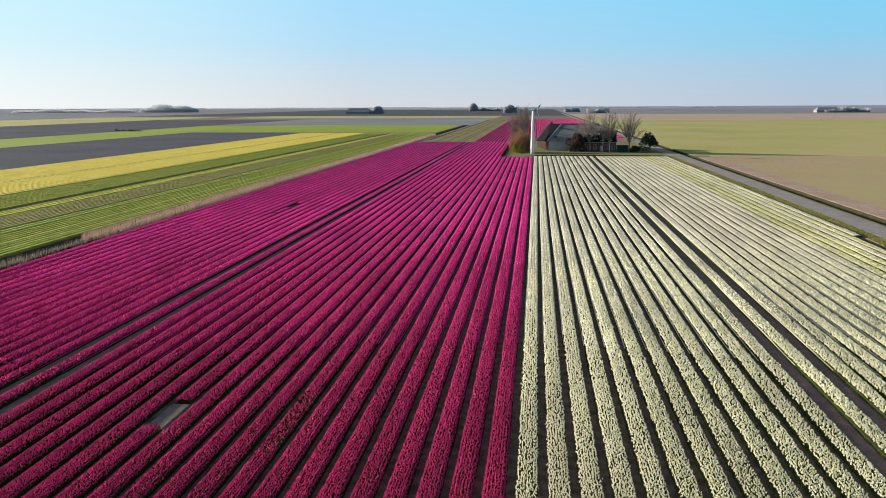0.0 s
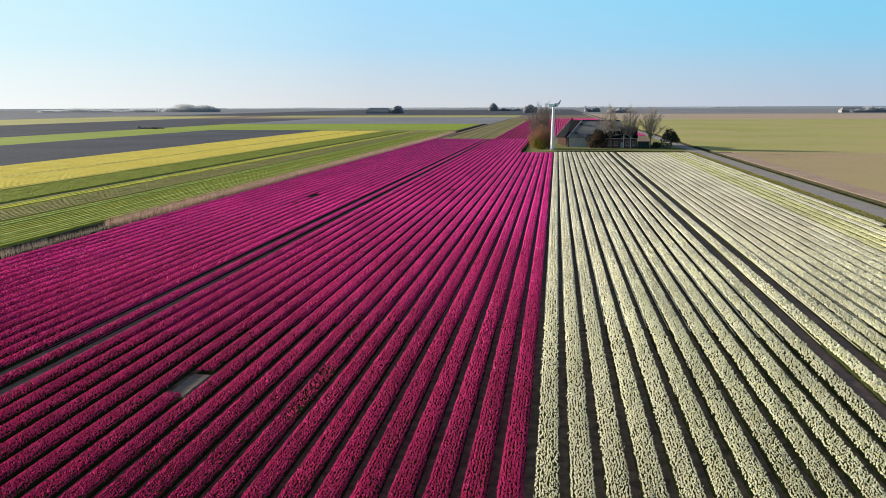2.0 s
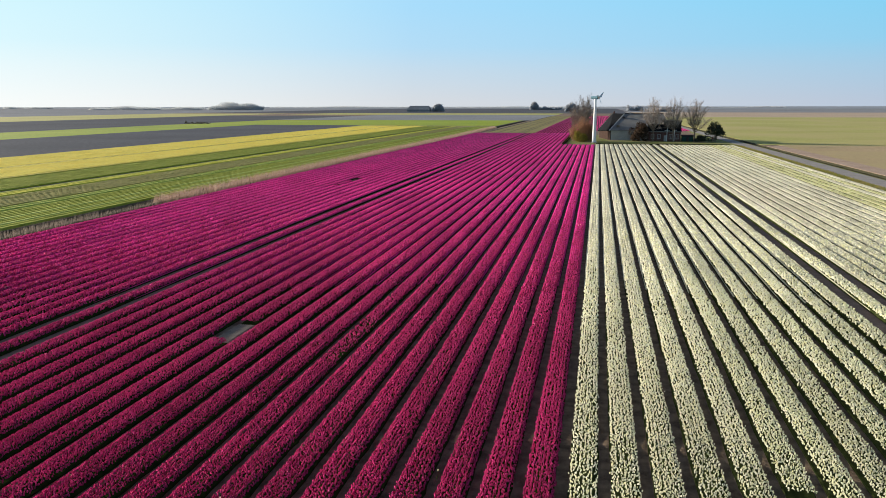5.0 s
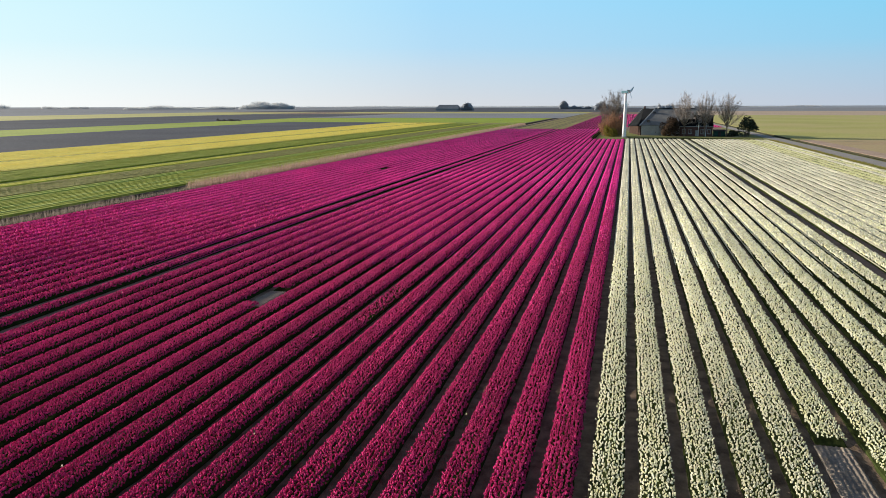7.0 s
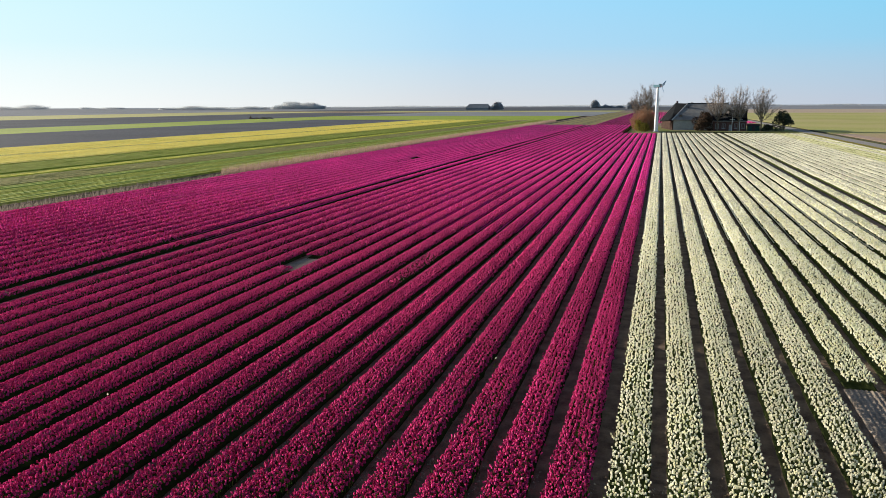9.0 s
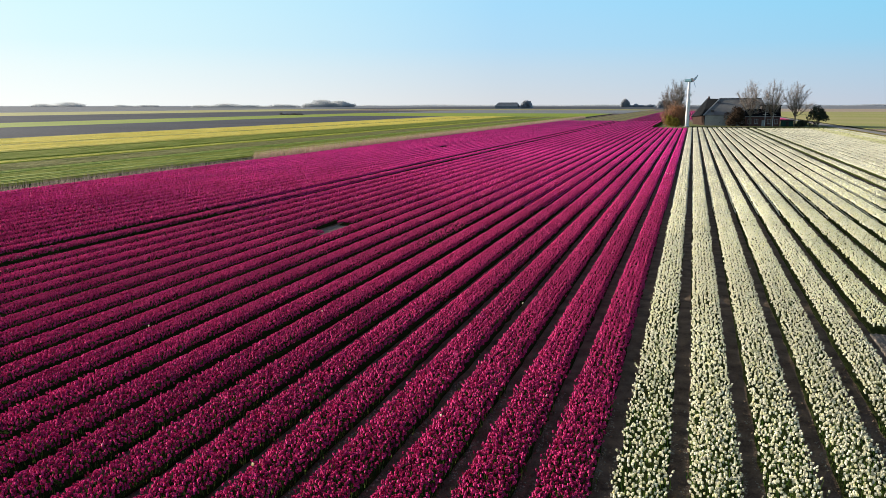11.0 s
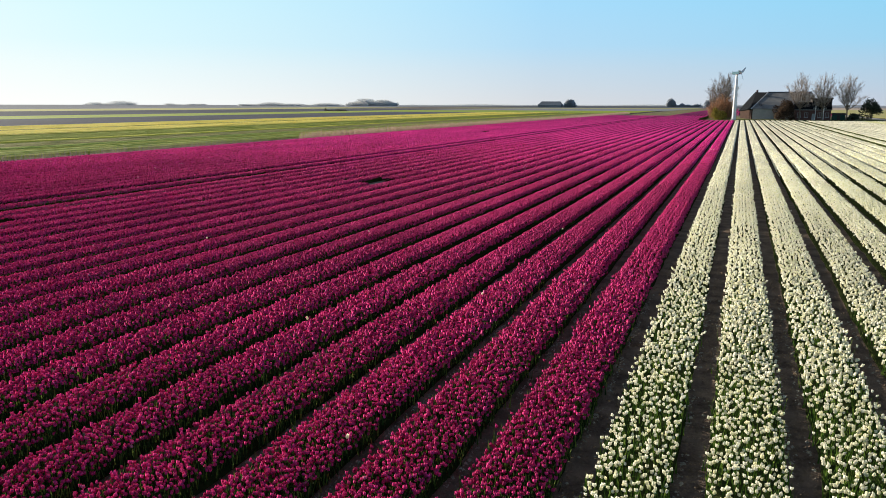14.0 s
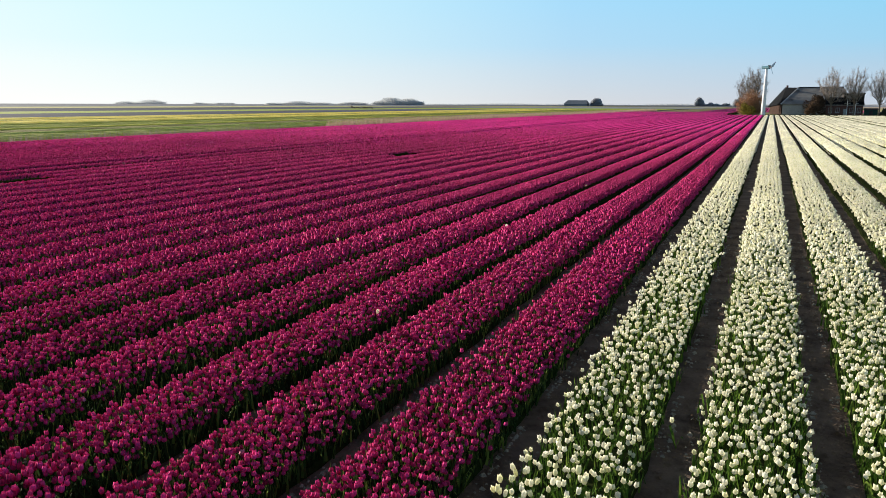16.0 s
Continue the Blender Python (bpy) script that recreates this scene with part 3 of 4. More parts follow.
def tulip_bed(kind, number, x0, x1, y_end, holes=(), sparse=(), greenish=False):
    """One planted bed: a hump of undergrowth, flower heads that stand for more flowers each the farther they are, leaves, and single plants at the low end."""
    mag = kind == "magenta"
    label = ("magenta tulip bed, dense flowers" if mag else "creamy white tulip bed, dense flowers") if not greenish else "greenish white tulip bed, sparsely in flower"
    if holes:
        label += ", with a bare patch"
    bed = thing("tulip_bed", (0, 0, 0), label, "flower bed", kind + " tulip beds")
    seed = int(abs(x0) * 100) + (5000 if mag else 0)
    xm = (x0 + x1) / 2
    ys = np.arange(-25.0, 120.0, 0.25)
    y_low = ys[in_flight(np.full(len(ys), xm), ys)][0]
    y_fine = max(y_low + 2.0, math.sqrt(max(0.0, 34.0 ** 2 - (xm - 1.5) ** 2)) - 6.0)
    y_rows = max(y_fine, math.sqrt(max(0.0, 60.0 ** 2 - (xm - 1.5) ** 2)) - 6.0)
    y_out = -14.0 if number <= 7 else y_low
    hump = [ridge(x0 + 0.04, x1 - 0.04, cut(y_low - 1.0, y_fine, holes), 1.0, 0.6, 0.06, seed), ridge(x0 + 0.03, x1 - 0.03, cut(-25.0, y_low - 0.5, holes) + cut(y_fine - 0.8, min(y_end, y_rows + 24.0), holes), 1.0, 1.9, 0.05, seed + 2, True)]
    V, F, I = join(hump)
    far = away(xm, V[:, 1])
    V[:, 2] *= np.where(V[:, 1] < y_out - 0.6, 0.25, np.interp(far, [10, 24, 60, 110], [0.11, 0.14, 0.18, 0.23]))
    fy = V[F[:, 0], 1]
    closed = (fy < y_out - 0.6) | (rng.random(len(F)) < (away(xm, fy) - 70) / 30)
    # flanks and open gaps get the undergrowth colour, darkened as if shaded
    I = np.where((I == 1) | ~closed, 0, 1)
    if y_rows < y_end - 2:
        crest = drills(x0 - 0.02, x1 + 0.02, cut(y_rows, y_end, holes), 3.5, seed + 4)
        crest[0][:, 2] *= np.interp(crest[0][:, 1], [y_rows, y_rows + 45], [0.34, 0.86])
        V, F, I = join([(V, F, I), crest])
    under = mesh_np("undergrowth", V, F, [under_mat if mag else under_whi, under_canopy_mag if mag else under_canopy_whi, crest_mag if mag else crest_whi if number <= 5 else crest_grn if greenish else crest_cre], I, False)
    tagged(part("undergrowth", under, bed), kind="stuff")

    full = 205 if mag else (146 if not greenish else 95)
    if not mag and number == 1:
        full *= 0.85
    big = 0.80 if mag else 0.79
    slim = 0.0 if mag else 0.03
    bands, a = [(-25.0, y_out)] + [(y_out, y_low)] * (y_out < y_low), y_low
    while a < y_end - 0.5:
        b = min(y_end, a + max(1.5, 0.09 * away(xm, a)))
        bands.append((a, b))
        a = b
    heads, leaves, kinds, soft = [], [], [], []
    singles = 300 if number <= 5 else 0
    for a, b in bands:
        d = away(xm, (a + b) / 2)
        seen = b > y_low
        thin = min(1.0, (36 / d) ** 2.8) if seen else (0.42 if b > y_out else 0.05)
        P = grow(x0 + slim, x1 - slim, a, b, full * thin * (1.2 if mag and d < 15 else 0.86 if not mag and d < 34 else 1.0), holes, sparse)
        if singles and seen and len(P):
            P = P[np.argsort(P[:, 1])]
            for p in P[:singles]:
                ob = new("tulip", (V_MAG if mag else V_WHI)[rng.integers(8)])
                ob.parent = bed
                ob.location = p
                ob.rotation_euler = (0, 0, rng.random() * 6.28)
                z = rng.uniform(0.84, 1.08)
                ob.scale = (z, z, z)
            took = min(singles, len(P))
            singles -= took
            P = P[took:]
        if not len(P):
            continue
        edge = np.minimum(P[:, 0] - x0, x1 - P[:, 0])
        size = rng.uniform(0.84, 1.14, len(P)) * big
        turn = rng.random(len(P)) * 6.28
        if d < 24 and seen:
            h = rng.uniform(0.255, 0.34, len(P)) * np.where(edge < 0.13, rng.uniform(0.62 if mag else 0.80, 0.98, len(P)), 1.0)
            lean = rng.normal(0, 0.12, (len(P), 2))
            top = P + np.c_[lean * h[:, None], h]
            shape = HEAD_NEAR if d < 9 else HEAD_MID if d < 15 else HEAD_CLUSTER
            heads.append(place_many(*shape, top, size * (1.0 if d < 9 else 1.06 + (0.08 if mag else 0.04) * min(1.0, (d - 9) / 15)), turn, lean))
            kinds.append(np.zeros(len(heads[-1][1]), int))
            if d < 22:
                if d < 10:
                    lv, lf = LEAVES[number % 3]
                    leaves.append(place_many(lv, lf, P, rng.uniform(0.68, 0.98, len(P)), turn))
                for _ in range(2 if d < 15 else 1):
                    Q = P + np.c_[rng.normal(0, 0.04, (len(P), 2)), np.zeros(len(P))]
                    leaves.append(place_many(*LEAF_ONE, Q, rng.uniform(0.72, 1.08, len(P)), rng.random(len(P)) * 6.28))
        else:
            s = min(6.0, thin ** -0.5) * (1.0 - 0.15 * min(1.0, max(0.0, d - 36) / 60))
            P[:, 0] = xm + (P[:, 0] - xm) * (1 - min(0.30, 0.055 * (s - 1.0) + 0.02))
            low = min(s ** -0.15, float(np.interp(d, [50, 110], [3.6, 2.8] if mag else [3.0, 1.9])) / s)
            tall = 0.066 * size * s * low
            h = rng.uniform(0.335, 0.39, len(P)) - tall - (0.09 if mag else 0.05) * (1.0 if d < 70 else 0.5) * np.clip(1 - edge / 0.20, 0, 1)
            V, F = place_many(*HEAD_CLUSTER, P * np.array([1, 1, 0]), size * s * (1.12 + 0.16 * min(1.0, max(0.0, d - 45) / 40) if mag else 1.10 + 0.34 * min(1.0, max(0.0, d - 32) / 40)), turn, rng.normal(0, 0.12, (len(P), 2)))
            V[:, 2] = V[:, 2] * low + np.repeat(h, 6)
            heads.append((V, F))
            # the second petal colour, haze-tinted for magenta, takes over with distance
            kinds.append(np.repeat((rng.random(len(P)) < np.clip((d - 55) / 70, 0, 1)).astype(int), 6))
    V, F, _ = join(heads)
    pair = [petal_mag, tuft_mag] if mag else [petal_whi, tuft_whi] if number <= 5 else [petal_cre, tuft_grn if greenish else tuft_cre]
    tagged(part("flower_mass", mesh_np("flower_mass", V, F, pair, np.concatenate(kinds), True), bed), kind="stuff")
    if leaves:
        V, F, _ = join(leaves)
        tagged(part("leaf_mass", mesh_np("leaf_mass", V, F, [leaf_dark if mag else leaf_mat]), bed), kind="stuff")
    return bed


# ---------------------------------------------------------------- the beds
white_x = [(1.5 * k + 0.20, 1.5 * k + 1.32) for k in range(11)]
white_x += [(16.70, 17.80), (18.92, 20.05), (21.15, 22.20)]
white_x += [(22.40 + 1.42 * k, 23.50 + 1.42 * k) for k in range(16)]
magenta_x = [(-1.5 * k - 1.32, -1.5 * k - 0.20) for k in range(19)]
magenta_x += [(-29.75, -28.68), (-31.95, -30.85), (-34.10, -33.02)]
magenta_x += [(-35.45 - 1.44 * k, -34.33 - 1.44 * k) for k in range(16)]
white_holes = {5: [(19.6, 24.8)], 29: [(92.5, 104.5)]}
magenta_holes = {13: [(36.6, 40.2)], 18: [(12.5, 17.6)], 27: [(116.5, 118.0), (124.0, 129.5)], 3: [(195.0, 198.0)], 12: [(138.0, 140.5)]}
magenta_sparse = {8: [(34.0, 42.5)]}
for n, (a, b) in enumerate(white_x):
    tulip_bed("white", n + 1, a, b, 258.5, white_holes.get(n, ()), (), n in (24, 25, 26, 28))
for n, (a, b) in enumerate(magenta_x):
    tulip_bed("magenta", n + 1, a, b, 254.5 if n < 7 else 355.0, magenta_holes.get(n, ()), magenta_sparse.get(n, ()))
sheet("path", 17.9, 18.85, -40, 258, 0.02, path_mat, "trodden grey wheel track between tulip beds", "track")
sheet("path", 20.15, 21.05, -40, 258, 0.02, path_mat, "trodden grey wheel track between tulip beds", "track")
sheet("path", -30.8, -29.8, -40, 355, 0.02, path_mat, "trodden grey wheel track between tulip beds", "track")
sheet("path", -33.0, -32.0, -40, 355, 0.02, path_mat, "trodden grey wheel track between tulip beds", "track")


def bare_bed(x0, x1, y0, y1, seed):
    """A stretch of raised bed with nothing on it: crumbly soil, planting grooves along it and a worn rim."""
    r = np.random.default_rng(seed)
    nx, ny = 33, int((y1 - y0) / 0.06)
    u, v = np.meshgrid(np.linspace(0, 1, nx), np.linspace(0, 1, ny), indexing="ij")
    rim = np.minimum(np.minimum(u, 1 - u) * (x1 - x0), np.minimum(v, 1 - v) * (y1 - y0))
    Z = 0.085 * np.clip(rim / 0.10, 0, 1) ** 0.7 + 0.012 * np.sin(u * 2 * math.pi * 7) + r.normal(0, 0.009, u.shape) - 0.01
    X = x0 + u * (x1 - x0) + r.normal(0, 0.008, u.shape)
    Y = y0 + v * (y1 - y0) + r.normal(0, 0.012, u.shape)
    i, j = np.meshgrid(np.arange(nx - 1), np.arange(ny - 1), indexing="ij")
    q = (i * ny + j).ravel()
    me = mesh_np("bare_patch", np.stack([X, Y, Z], 2).reshape(-1, 3), np.stack([q, q + ny, q + ny + 1, q + 1], 1), [bare_soil], None, True)
    return tagged(new("bare_patch", me), "bare crumbly grey-brown soil where no tulips grow", "soil", kind="structure")


bare_bed(7.66, 8.86, 19.55, 24.75, 3)
bare_bed(-20.87, -19.68, 36.65, 40.15, 4)
# the magenta field behind the farm
pieces = [ridge(x, x + 1.12, [(400 if x > -11 else 356, 900)], 0.42, 7.0, 0.05, 900 + n) for n, x in enumerate(np.arange(-28.8, 47.0, 1.5))]
V, F, I = join(pieces)
tagged(new("tulip_field", mesh_np("tulip_field", V, F, [canopy_mag, under_mat], I)), "magenta tulip rows stretching behind the farm", "tulip field", kind="stuff")

# ---------------------------------------------------------------- reeds and crop rows left of the ditch
def blades(n, xa, xb, ya, yb, h0, h1, z, width=0.05):
    """Thin upright blades as triangles."""
    x, y = rng.uniform(xa, xb, n), rng.uniform(ya, yb, n)
    h, a = rng.uniform(h0, h1, n), rng.random(n) * math.pi
    dx, dy = np.cos(a) * width, np.sin(a) * width
    lx, ly = rng.normal(0, 0.12, n) * h, rng.normal(0, 0.12, n) * h
    zz = np.full(n, z)
    V = np.stack([np.stack([x - dx, y - dy, zz], 1), np.stack([x + dx, y + dy, zz], 1), np.stack([x + lx, y + ly, zz + h], 1)], 1).reshape(-1, 3)
    return V, np.arange(3 * n).reshape(-1, 3)


pieces = [blades(17000, -60.8, -58.1, 92, 230, 0.9, 2.1, -0.6, 0.035), blades(14000, -61.2, -58.2, 230, 440, 0.9, 2.0, -0.6, 0.05)]
V, F, _ = join(pieces)
tagged(new("reed_belt", mesh_np("reed_belt", V, F, [reed_mat])), "dry straw-coloured reeds filling the ditch", "reeds", kind="stuff")
pieces = [blades(4200, -60.3, -58.5, 34, 79, 0.8, 1.8, -0.8, 0.03), blades(900, -60.3, -58.6, 79, 94, 0.7, 1.6, -0.8, 0.03)]
V, F, _ = join(pieces)
tagged(new("reed_belt", mesh_np("reed_belt", V, F, [grey_reed])), "thin grey dead reeds in the dark ditch", "reeds", kind="stuff")


def crop(name, xs, y0, y1, h, material, label, width, step=3.6):
    """Rows of low plants, each an uneven hump with ragged shoulders."""
    pieces = [ridge(x - width / 2, x + width / 2, [(y0, y1)], h, step, 0.010, int(-x * 10)) for x in xs]
    V, F, _ = join(pieces)
    return tagged(new(name, mesh_np(name, V, F, [material])), label, "crop rows", kind="stuff")


sheet("field", -106, -62.8, -200, 470, 0.03, crop_floor, "dark soil under rows of young crops", "field")
sheet("field", -148, -106, -200, 462, 0.40, yellow_mat, "bright yellow flower field", "field")
crop("crop_rows", np.arange(-72.8, -63.0, 1.05), 30, 462, 0.28, crop_green, "bright green leafy crop rows", 0.78)
crop("crop_rows", (-65.2, -68.2, -74.1, -75.4), 30, 462, 0.35, crop_light, "pale yellowish green crop rows", 0.7)
crop("crop_rows", np.arange(-84.8, -76.4, 1.05), 30, 450, 0.30, crop_brown, "brownish green crop rows", 0.74)
crop("crop_rows", (-86.0, -87.3), 30, 455, 0.42, crop_yellow, "narrow yellow flowering crop rows", 1.1)
crop("crop_rows", (-88.6,), 30, 460, 0.40, crop_green, "single green leafy crop row", 1.1)
sheet("path", -92.2, -90.4, -200, 470, 0.05, track_mat, "dark wheel track through the crops", "track")
crop("crop_rows", np.arange(-105.5, -92.5, 1.05), 30, 460, 0.28, crop_green, "green leafy crop rows beside the yellow field", 0.80)
crop("crop_rows", np.arange(-146.8, -106.5, 1.4), 60, 462, 0.50, yellow_heads, "yellow flowering rows", 1.28, 5.0)
sheet("path", -149.3, -148.1, -200, 462, 0.06, track_mat, "dark furrow along the yellow field", "track")
sheet("path", -123.9, -123.6, -200, 462, 0.53, brown_green, "narrow track pressed into the yellow field", "track")
sheet("path", -122.2, -121.9, -200, 462, 0.53, brown_green, "narrow track pressed into the yellow field", "track")

# ---------------------------------------------------------------- wind turbine


def wind_turbine(at):
    t = thing("wind_turbine", at, "small white farm wind turbine with a blue-green nacelle", "wind turbine")
    part("base", (lathe([(1.15, -0.05), (1.15, 0.25), (1.0, 0.3)], 16), grey_wall), t)
    part("tower", (lathe([(0.74, 0.3), (0.68, 3), (0.57, 8), (0.45, 13), (0.38, 15.4), (0.45, 15.5)], 20), white_paint), t)
    nac = boxed(-1.7, 1.2, -0.6, 0.6, 15.5, 16.45, bevel=0.2)
    bmesh.ops.rotate(nac, cent=(0, 0, 0), matrix=Matrix.Rotation(radians(-35), 3, "Z"), verts=nac.verts)
    part("nacelle", (nac, teal_paint), t)
    hub = lathe([(0.05, 0.75), (0.28, 0.6), (0.38, 0.2), (0.38, -0.1)], 14)
    bmesh.ops.transform(hub, matrix=pose(0, 0, 0, 0, 0, -35) @ pose(1.3, 0, 16.05, 0, 90, 0), verts=hub.verts)
    hub = part("hub", (hub, white_paint), t)
    for n, ang in enumerate((-42, 78, 198)):
        bm = bmesh.new()
        rows = []
        for r, chord, thick, twist in ((0.25, 0.30, 0.24, 40), (0.6, 0.80, 0.18, 34), (1.3, 0.66, 0.13, 26), (1.9, 0.46, 0.09, 20), (2.5, 0.24, 0.05, 16)):
            c, s = math.cos(radians(twist)), math.sin(radians(twist))
            rows.append([bm.verts.new((x * s + y * c, x * c - y * s, r)) for x, y in ((-chord * 0.3, 0), (0.0, thick / 2), (chord * 0.7, 0), (0.0, -thick / 2))])
        for a, b in zip(rows, rows[1:]):
            for k2 in range(4):
                bm.faces.new((a[k2], a[(k2 + 1) % 4], b[(k2 + 1) % 4], b[k2]))
        bm.faces.new(rows[0]), bm.faces.new(rows[-1][::-1])
        bmesh.ops.recalc_face_normals(bm, faces=bm.faces[:])
        bmesh.ops.transform(bm, matrix=pose(0, 0, 0, 0, 0, -35) @ Matrix.Translation((1.55, 0, 16.05)) @ pose(0, 0, 0, ang, 0, 0) @ pose(0, 0, 0, 0, 12, 0), verts=bm.verts)
        part("blade", (bm, blade_mat), t)
    return t


wind_turbine((-0.55, 274.0, 0))

# ---------------------------------------------------------------- farmhouse


def window(parent, x, z, y, w_, h_, lights=2):
    """A white framed window, set into a front wall that faces -y."""
    f = bmesh.new()
    box(f, x - w_ / 2, x - w_ / 2 + 0.12, y - 0.06, y + 0.10, z, z + h_)
    box(f, x + w_ / 2 - 0.12, x + w_ / 2, y - 0.06, y + 0.10, z, z + h_)
    box(f, x - w_ / 2 + 0.12, x + w_ / 2 - 0.12, y - 0.06, y + 0.10, z + h_ - 0.12, z + h_)
    box(f, x - w_ / 2 + 0.12, x + w_ / 2 - 0.12, y - 0.06, y + 0.10, z, z + 0.12)
    for q in range(1, lights):
        cx = x - w_ / 2 + w_ * q / lights
        box(f, cx - 0.04, cx + 0.04, y - 0.05, y + 0.09, z + 0.12, z + h_ - 0.12)
    win = part("window", (f, grey_white), parent, "white painted window frame")
    part("pane", (boxed(x - w_ / 2 + 0.12, x + w_ / 2 - 0.12, y + 0.02, y + 0.05, z + 0.12, z + h_ - 0.12), glass_mat), win)
    part("sill", (boxed(x - w_ / 2 - 0.1, x + w_ / 2 + 0.1, y - 0.16, y - 0.06, z - 0.1, z), grey_white), win)
    return win


def farmhouse():
    h = thing("farmhouse", (0, 0, 0), "large old farmhouse with a grey barn roof and dark brick dwelling", "farmhouse")
    # barn walls
    part("front_wall", (boxed(5.6, 20.0, 293.4, 293.8, -0.05, 4.0), grey_wall), h, "pale grey plastered barn wall")
    part("side_wall", (solid([(5.3, 293.8, -0.05), (1.3, 317.5, -0.05), (1.3, 317.5, 3.1), (5.3, 293.8, 4.0), (5.7, 293.8, -0.05), (1.7, 317.5, -0.05), (1.7, 317.5, 3.1), (5.7, 293.8, 4.0)],
                            [(0, 1, 2, 3), (4, 5, 6, 7), (0, 1, 5, 4), (3, 2, 6, 7), (0, 3, 7, 4), (1, 2, 6, 5)]), brown_boards), h, "dark red-brown boarded barn side wall")
    part("back_wall", (boxed(1.5, 28.2, 318.0, 318.4, -0.05, 3.2), tar_mat), h)
    part("end_wall", (boxed(28.0, 28.4, 293.8, 318.0, -0.05, 3.9), brick_mat), h)
    # roofs
    part("front_roof", (solid([(5.0, 292.9, 3.9), (28.6, 292.9, 3.9), (25.6, 306, 9.9), (10.7, 306, 9.9), (5.0, 292.9, 3.7), (28.6, 292.9, 3.7), (25.6, 306.2, 9.6), (10.7, 306.2, 9.6)],
                             [(0, 1, 2, 3), (4, 5, 6, 7), (0, 1, 5, 4), (2, 3, 7, 6), (0, 3, 7, 4), (1, 2, 6, 5)]), slate_mat), h, "weathered grey roof slope")
    part("side_roof", (solid([(4.9, 292.9, 3.88), (10.65, 306, 9.92), (6.5, 312, 10.1), (0.7, 318.2, 2.9), (5.1, 293.2, 3.6), (10.6, 306.3, 9.6), (6.7, 312, 9.8), (1.1, 318.2, 2.7)],
                            [(0, 1, 2, 3), (4, 5, 6, 7), (0, 1, 5, 4), (2, 3, 7, 6), (0, 3, 7, 4), (1, 2, 6, 5)]), dark_tile), h, "dark tiled roof slope")
    part("back_roof", (solid([(10.65, 306.2, 9.9), (25.6, 306.2, 9.9), (28.8, 318.8, 3.2), (0.7, 318.8, 2.8), (6.5, 312.2, 10.0), (10.65, 306.2, 9.6), (25.6, 306.2, 9.6), (28.8, 318.8, 3.0), (0.7, 318.8, 2.6), (6.6, 312.2, 9.7)],
                            [(0, 1, 2, 3, 4), (5, 6, 7, 8, 9), (0, 1, 6, 5), (1, 2, 7, 6), (2, 3, 8, 7), (3, 4, 9, 8), (4, 0, 5, 9)]), dark_tile), h)
    part("hip_roof", (solid([(28.65, 292.9, 3.9), (25.65, 306, 9.9), (28.85, 318.8, 3.2), (28.5, 293.1, 3.6), (25.6, 306, 9.5), (28.7, 318.6, 2.9)],
                           [(0, 1, 2), (3, 4, 5), (0, 1, 4, 3), (1, 2, 5, 4), (2, 0, 3, 5)]), dark_tile), h)
    part("verge_board", (solid([(4.85, 292.7, 3.95), (5.2, 292.7, 3.95), (10.95, 305.9, 10.05), (10.55, 305.9, 10.05), (4.85, 292.7, 3.75), (5.2, 292.7, 3.75), (10.95, 305.9, 9.85), (10.55, 305.9, 9.85)],
                              [(0, 1, 2, 3), (4, 5, 6, 7), (0, 1, 5, 4), (2, 3, 7, 6), (0, 3, 7, 4), (1, 2, 6, 5)]), grey_white), h, "pale painted verge board")
    part("verge_board", (solid([(0.5, 318.0, 2.95), (0.5, 318.5, 2.95), (6.3, 312.4, 10.25), (6.3, 311.9, 10.25), (0.8, 318.0, 2.75), (0.8, 318.5, 2.75), (6.6, 312.4, 10.05), (6.6, 311.9, 10.05)],
                              [(0, 1, 2, 3), (4, 5, 6, 7), (0, 1, 5, 4), (2, 3, 7, 6), (0, 3, 7, 4), (1, 2, 6, 5)]), grey_white), h, "pale painted verge board")
    part("ridge_cap", (boxed(10.6, 25.8, 305.8, 306.4, 9.88, 10.15, bevel=0.08), dark_tile), h)
    part("chimney", (boxed(6.6, 7.3, 311.6, 312.3, 9.6, 10.9, bevel=0.05), brick_mat), h)
    for x, z, y in ((10.5, 8.5, 302.6), (8.2, 5.3, 295.6)):
        part("skylight", (boxed(x - 0.5, x + 0.5, y - 0.4, y + 0.5, z - 0.45, z + 0.45, bevel=0.05), glass_mat), h, "small dark roof light")
    door = part("door", (boxed(9.6, 12.2, 293.25, 293.45, 0.0, 3.0, bevel=0.03), grey_wall), h, "wide pale barn door")
    part("handle", (boxed(10.8, 11.0, 293.15, 293.25, 1.1, 1.4), tar_mat), door)
    window(h, 7.4, 1.2, 293.4, 1.0, 1.1)
    # dwelling
    part("house_wall", (boxed(19.6, 31.0, 289.4, 293.4, -0.05, 3.6), brick_mat), h, "dark red brick wall")
    part("house_roof", (solid([(19.2, 288.9, 3.5), (31.3, 288.9, 3.5), (31.3, 293.2, 6.2), (19.2, 293.2, 6.2), (19.2, 293.2, 3.5), (31.3, 293.2, 3.5)],
                             [(0, 1, 2, 3), (0, 1, 5, 4), (3, 2, 5, 4), (0, 3, 4), (1, 2, 5)]), dark_tile), h, "dark tiled roof")
    part("upper_storey", (boxed(25.0, 31.2, 290.8, 299.0, 3.6, 7.3), tar_mat), h, "dark clad upper storey")
    part("flat_roof", (boxed(24.7, 31.5, 290.5, 299.3, 7.3, 7.6, bevel=0.05), dark_tile), h)
    part("gutter", (boxed(19.2, 31.3, 288.7, 288.95, 3.4, 3.62, bevel=0.04), grey_white), h, "white gutter board")
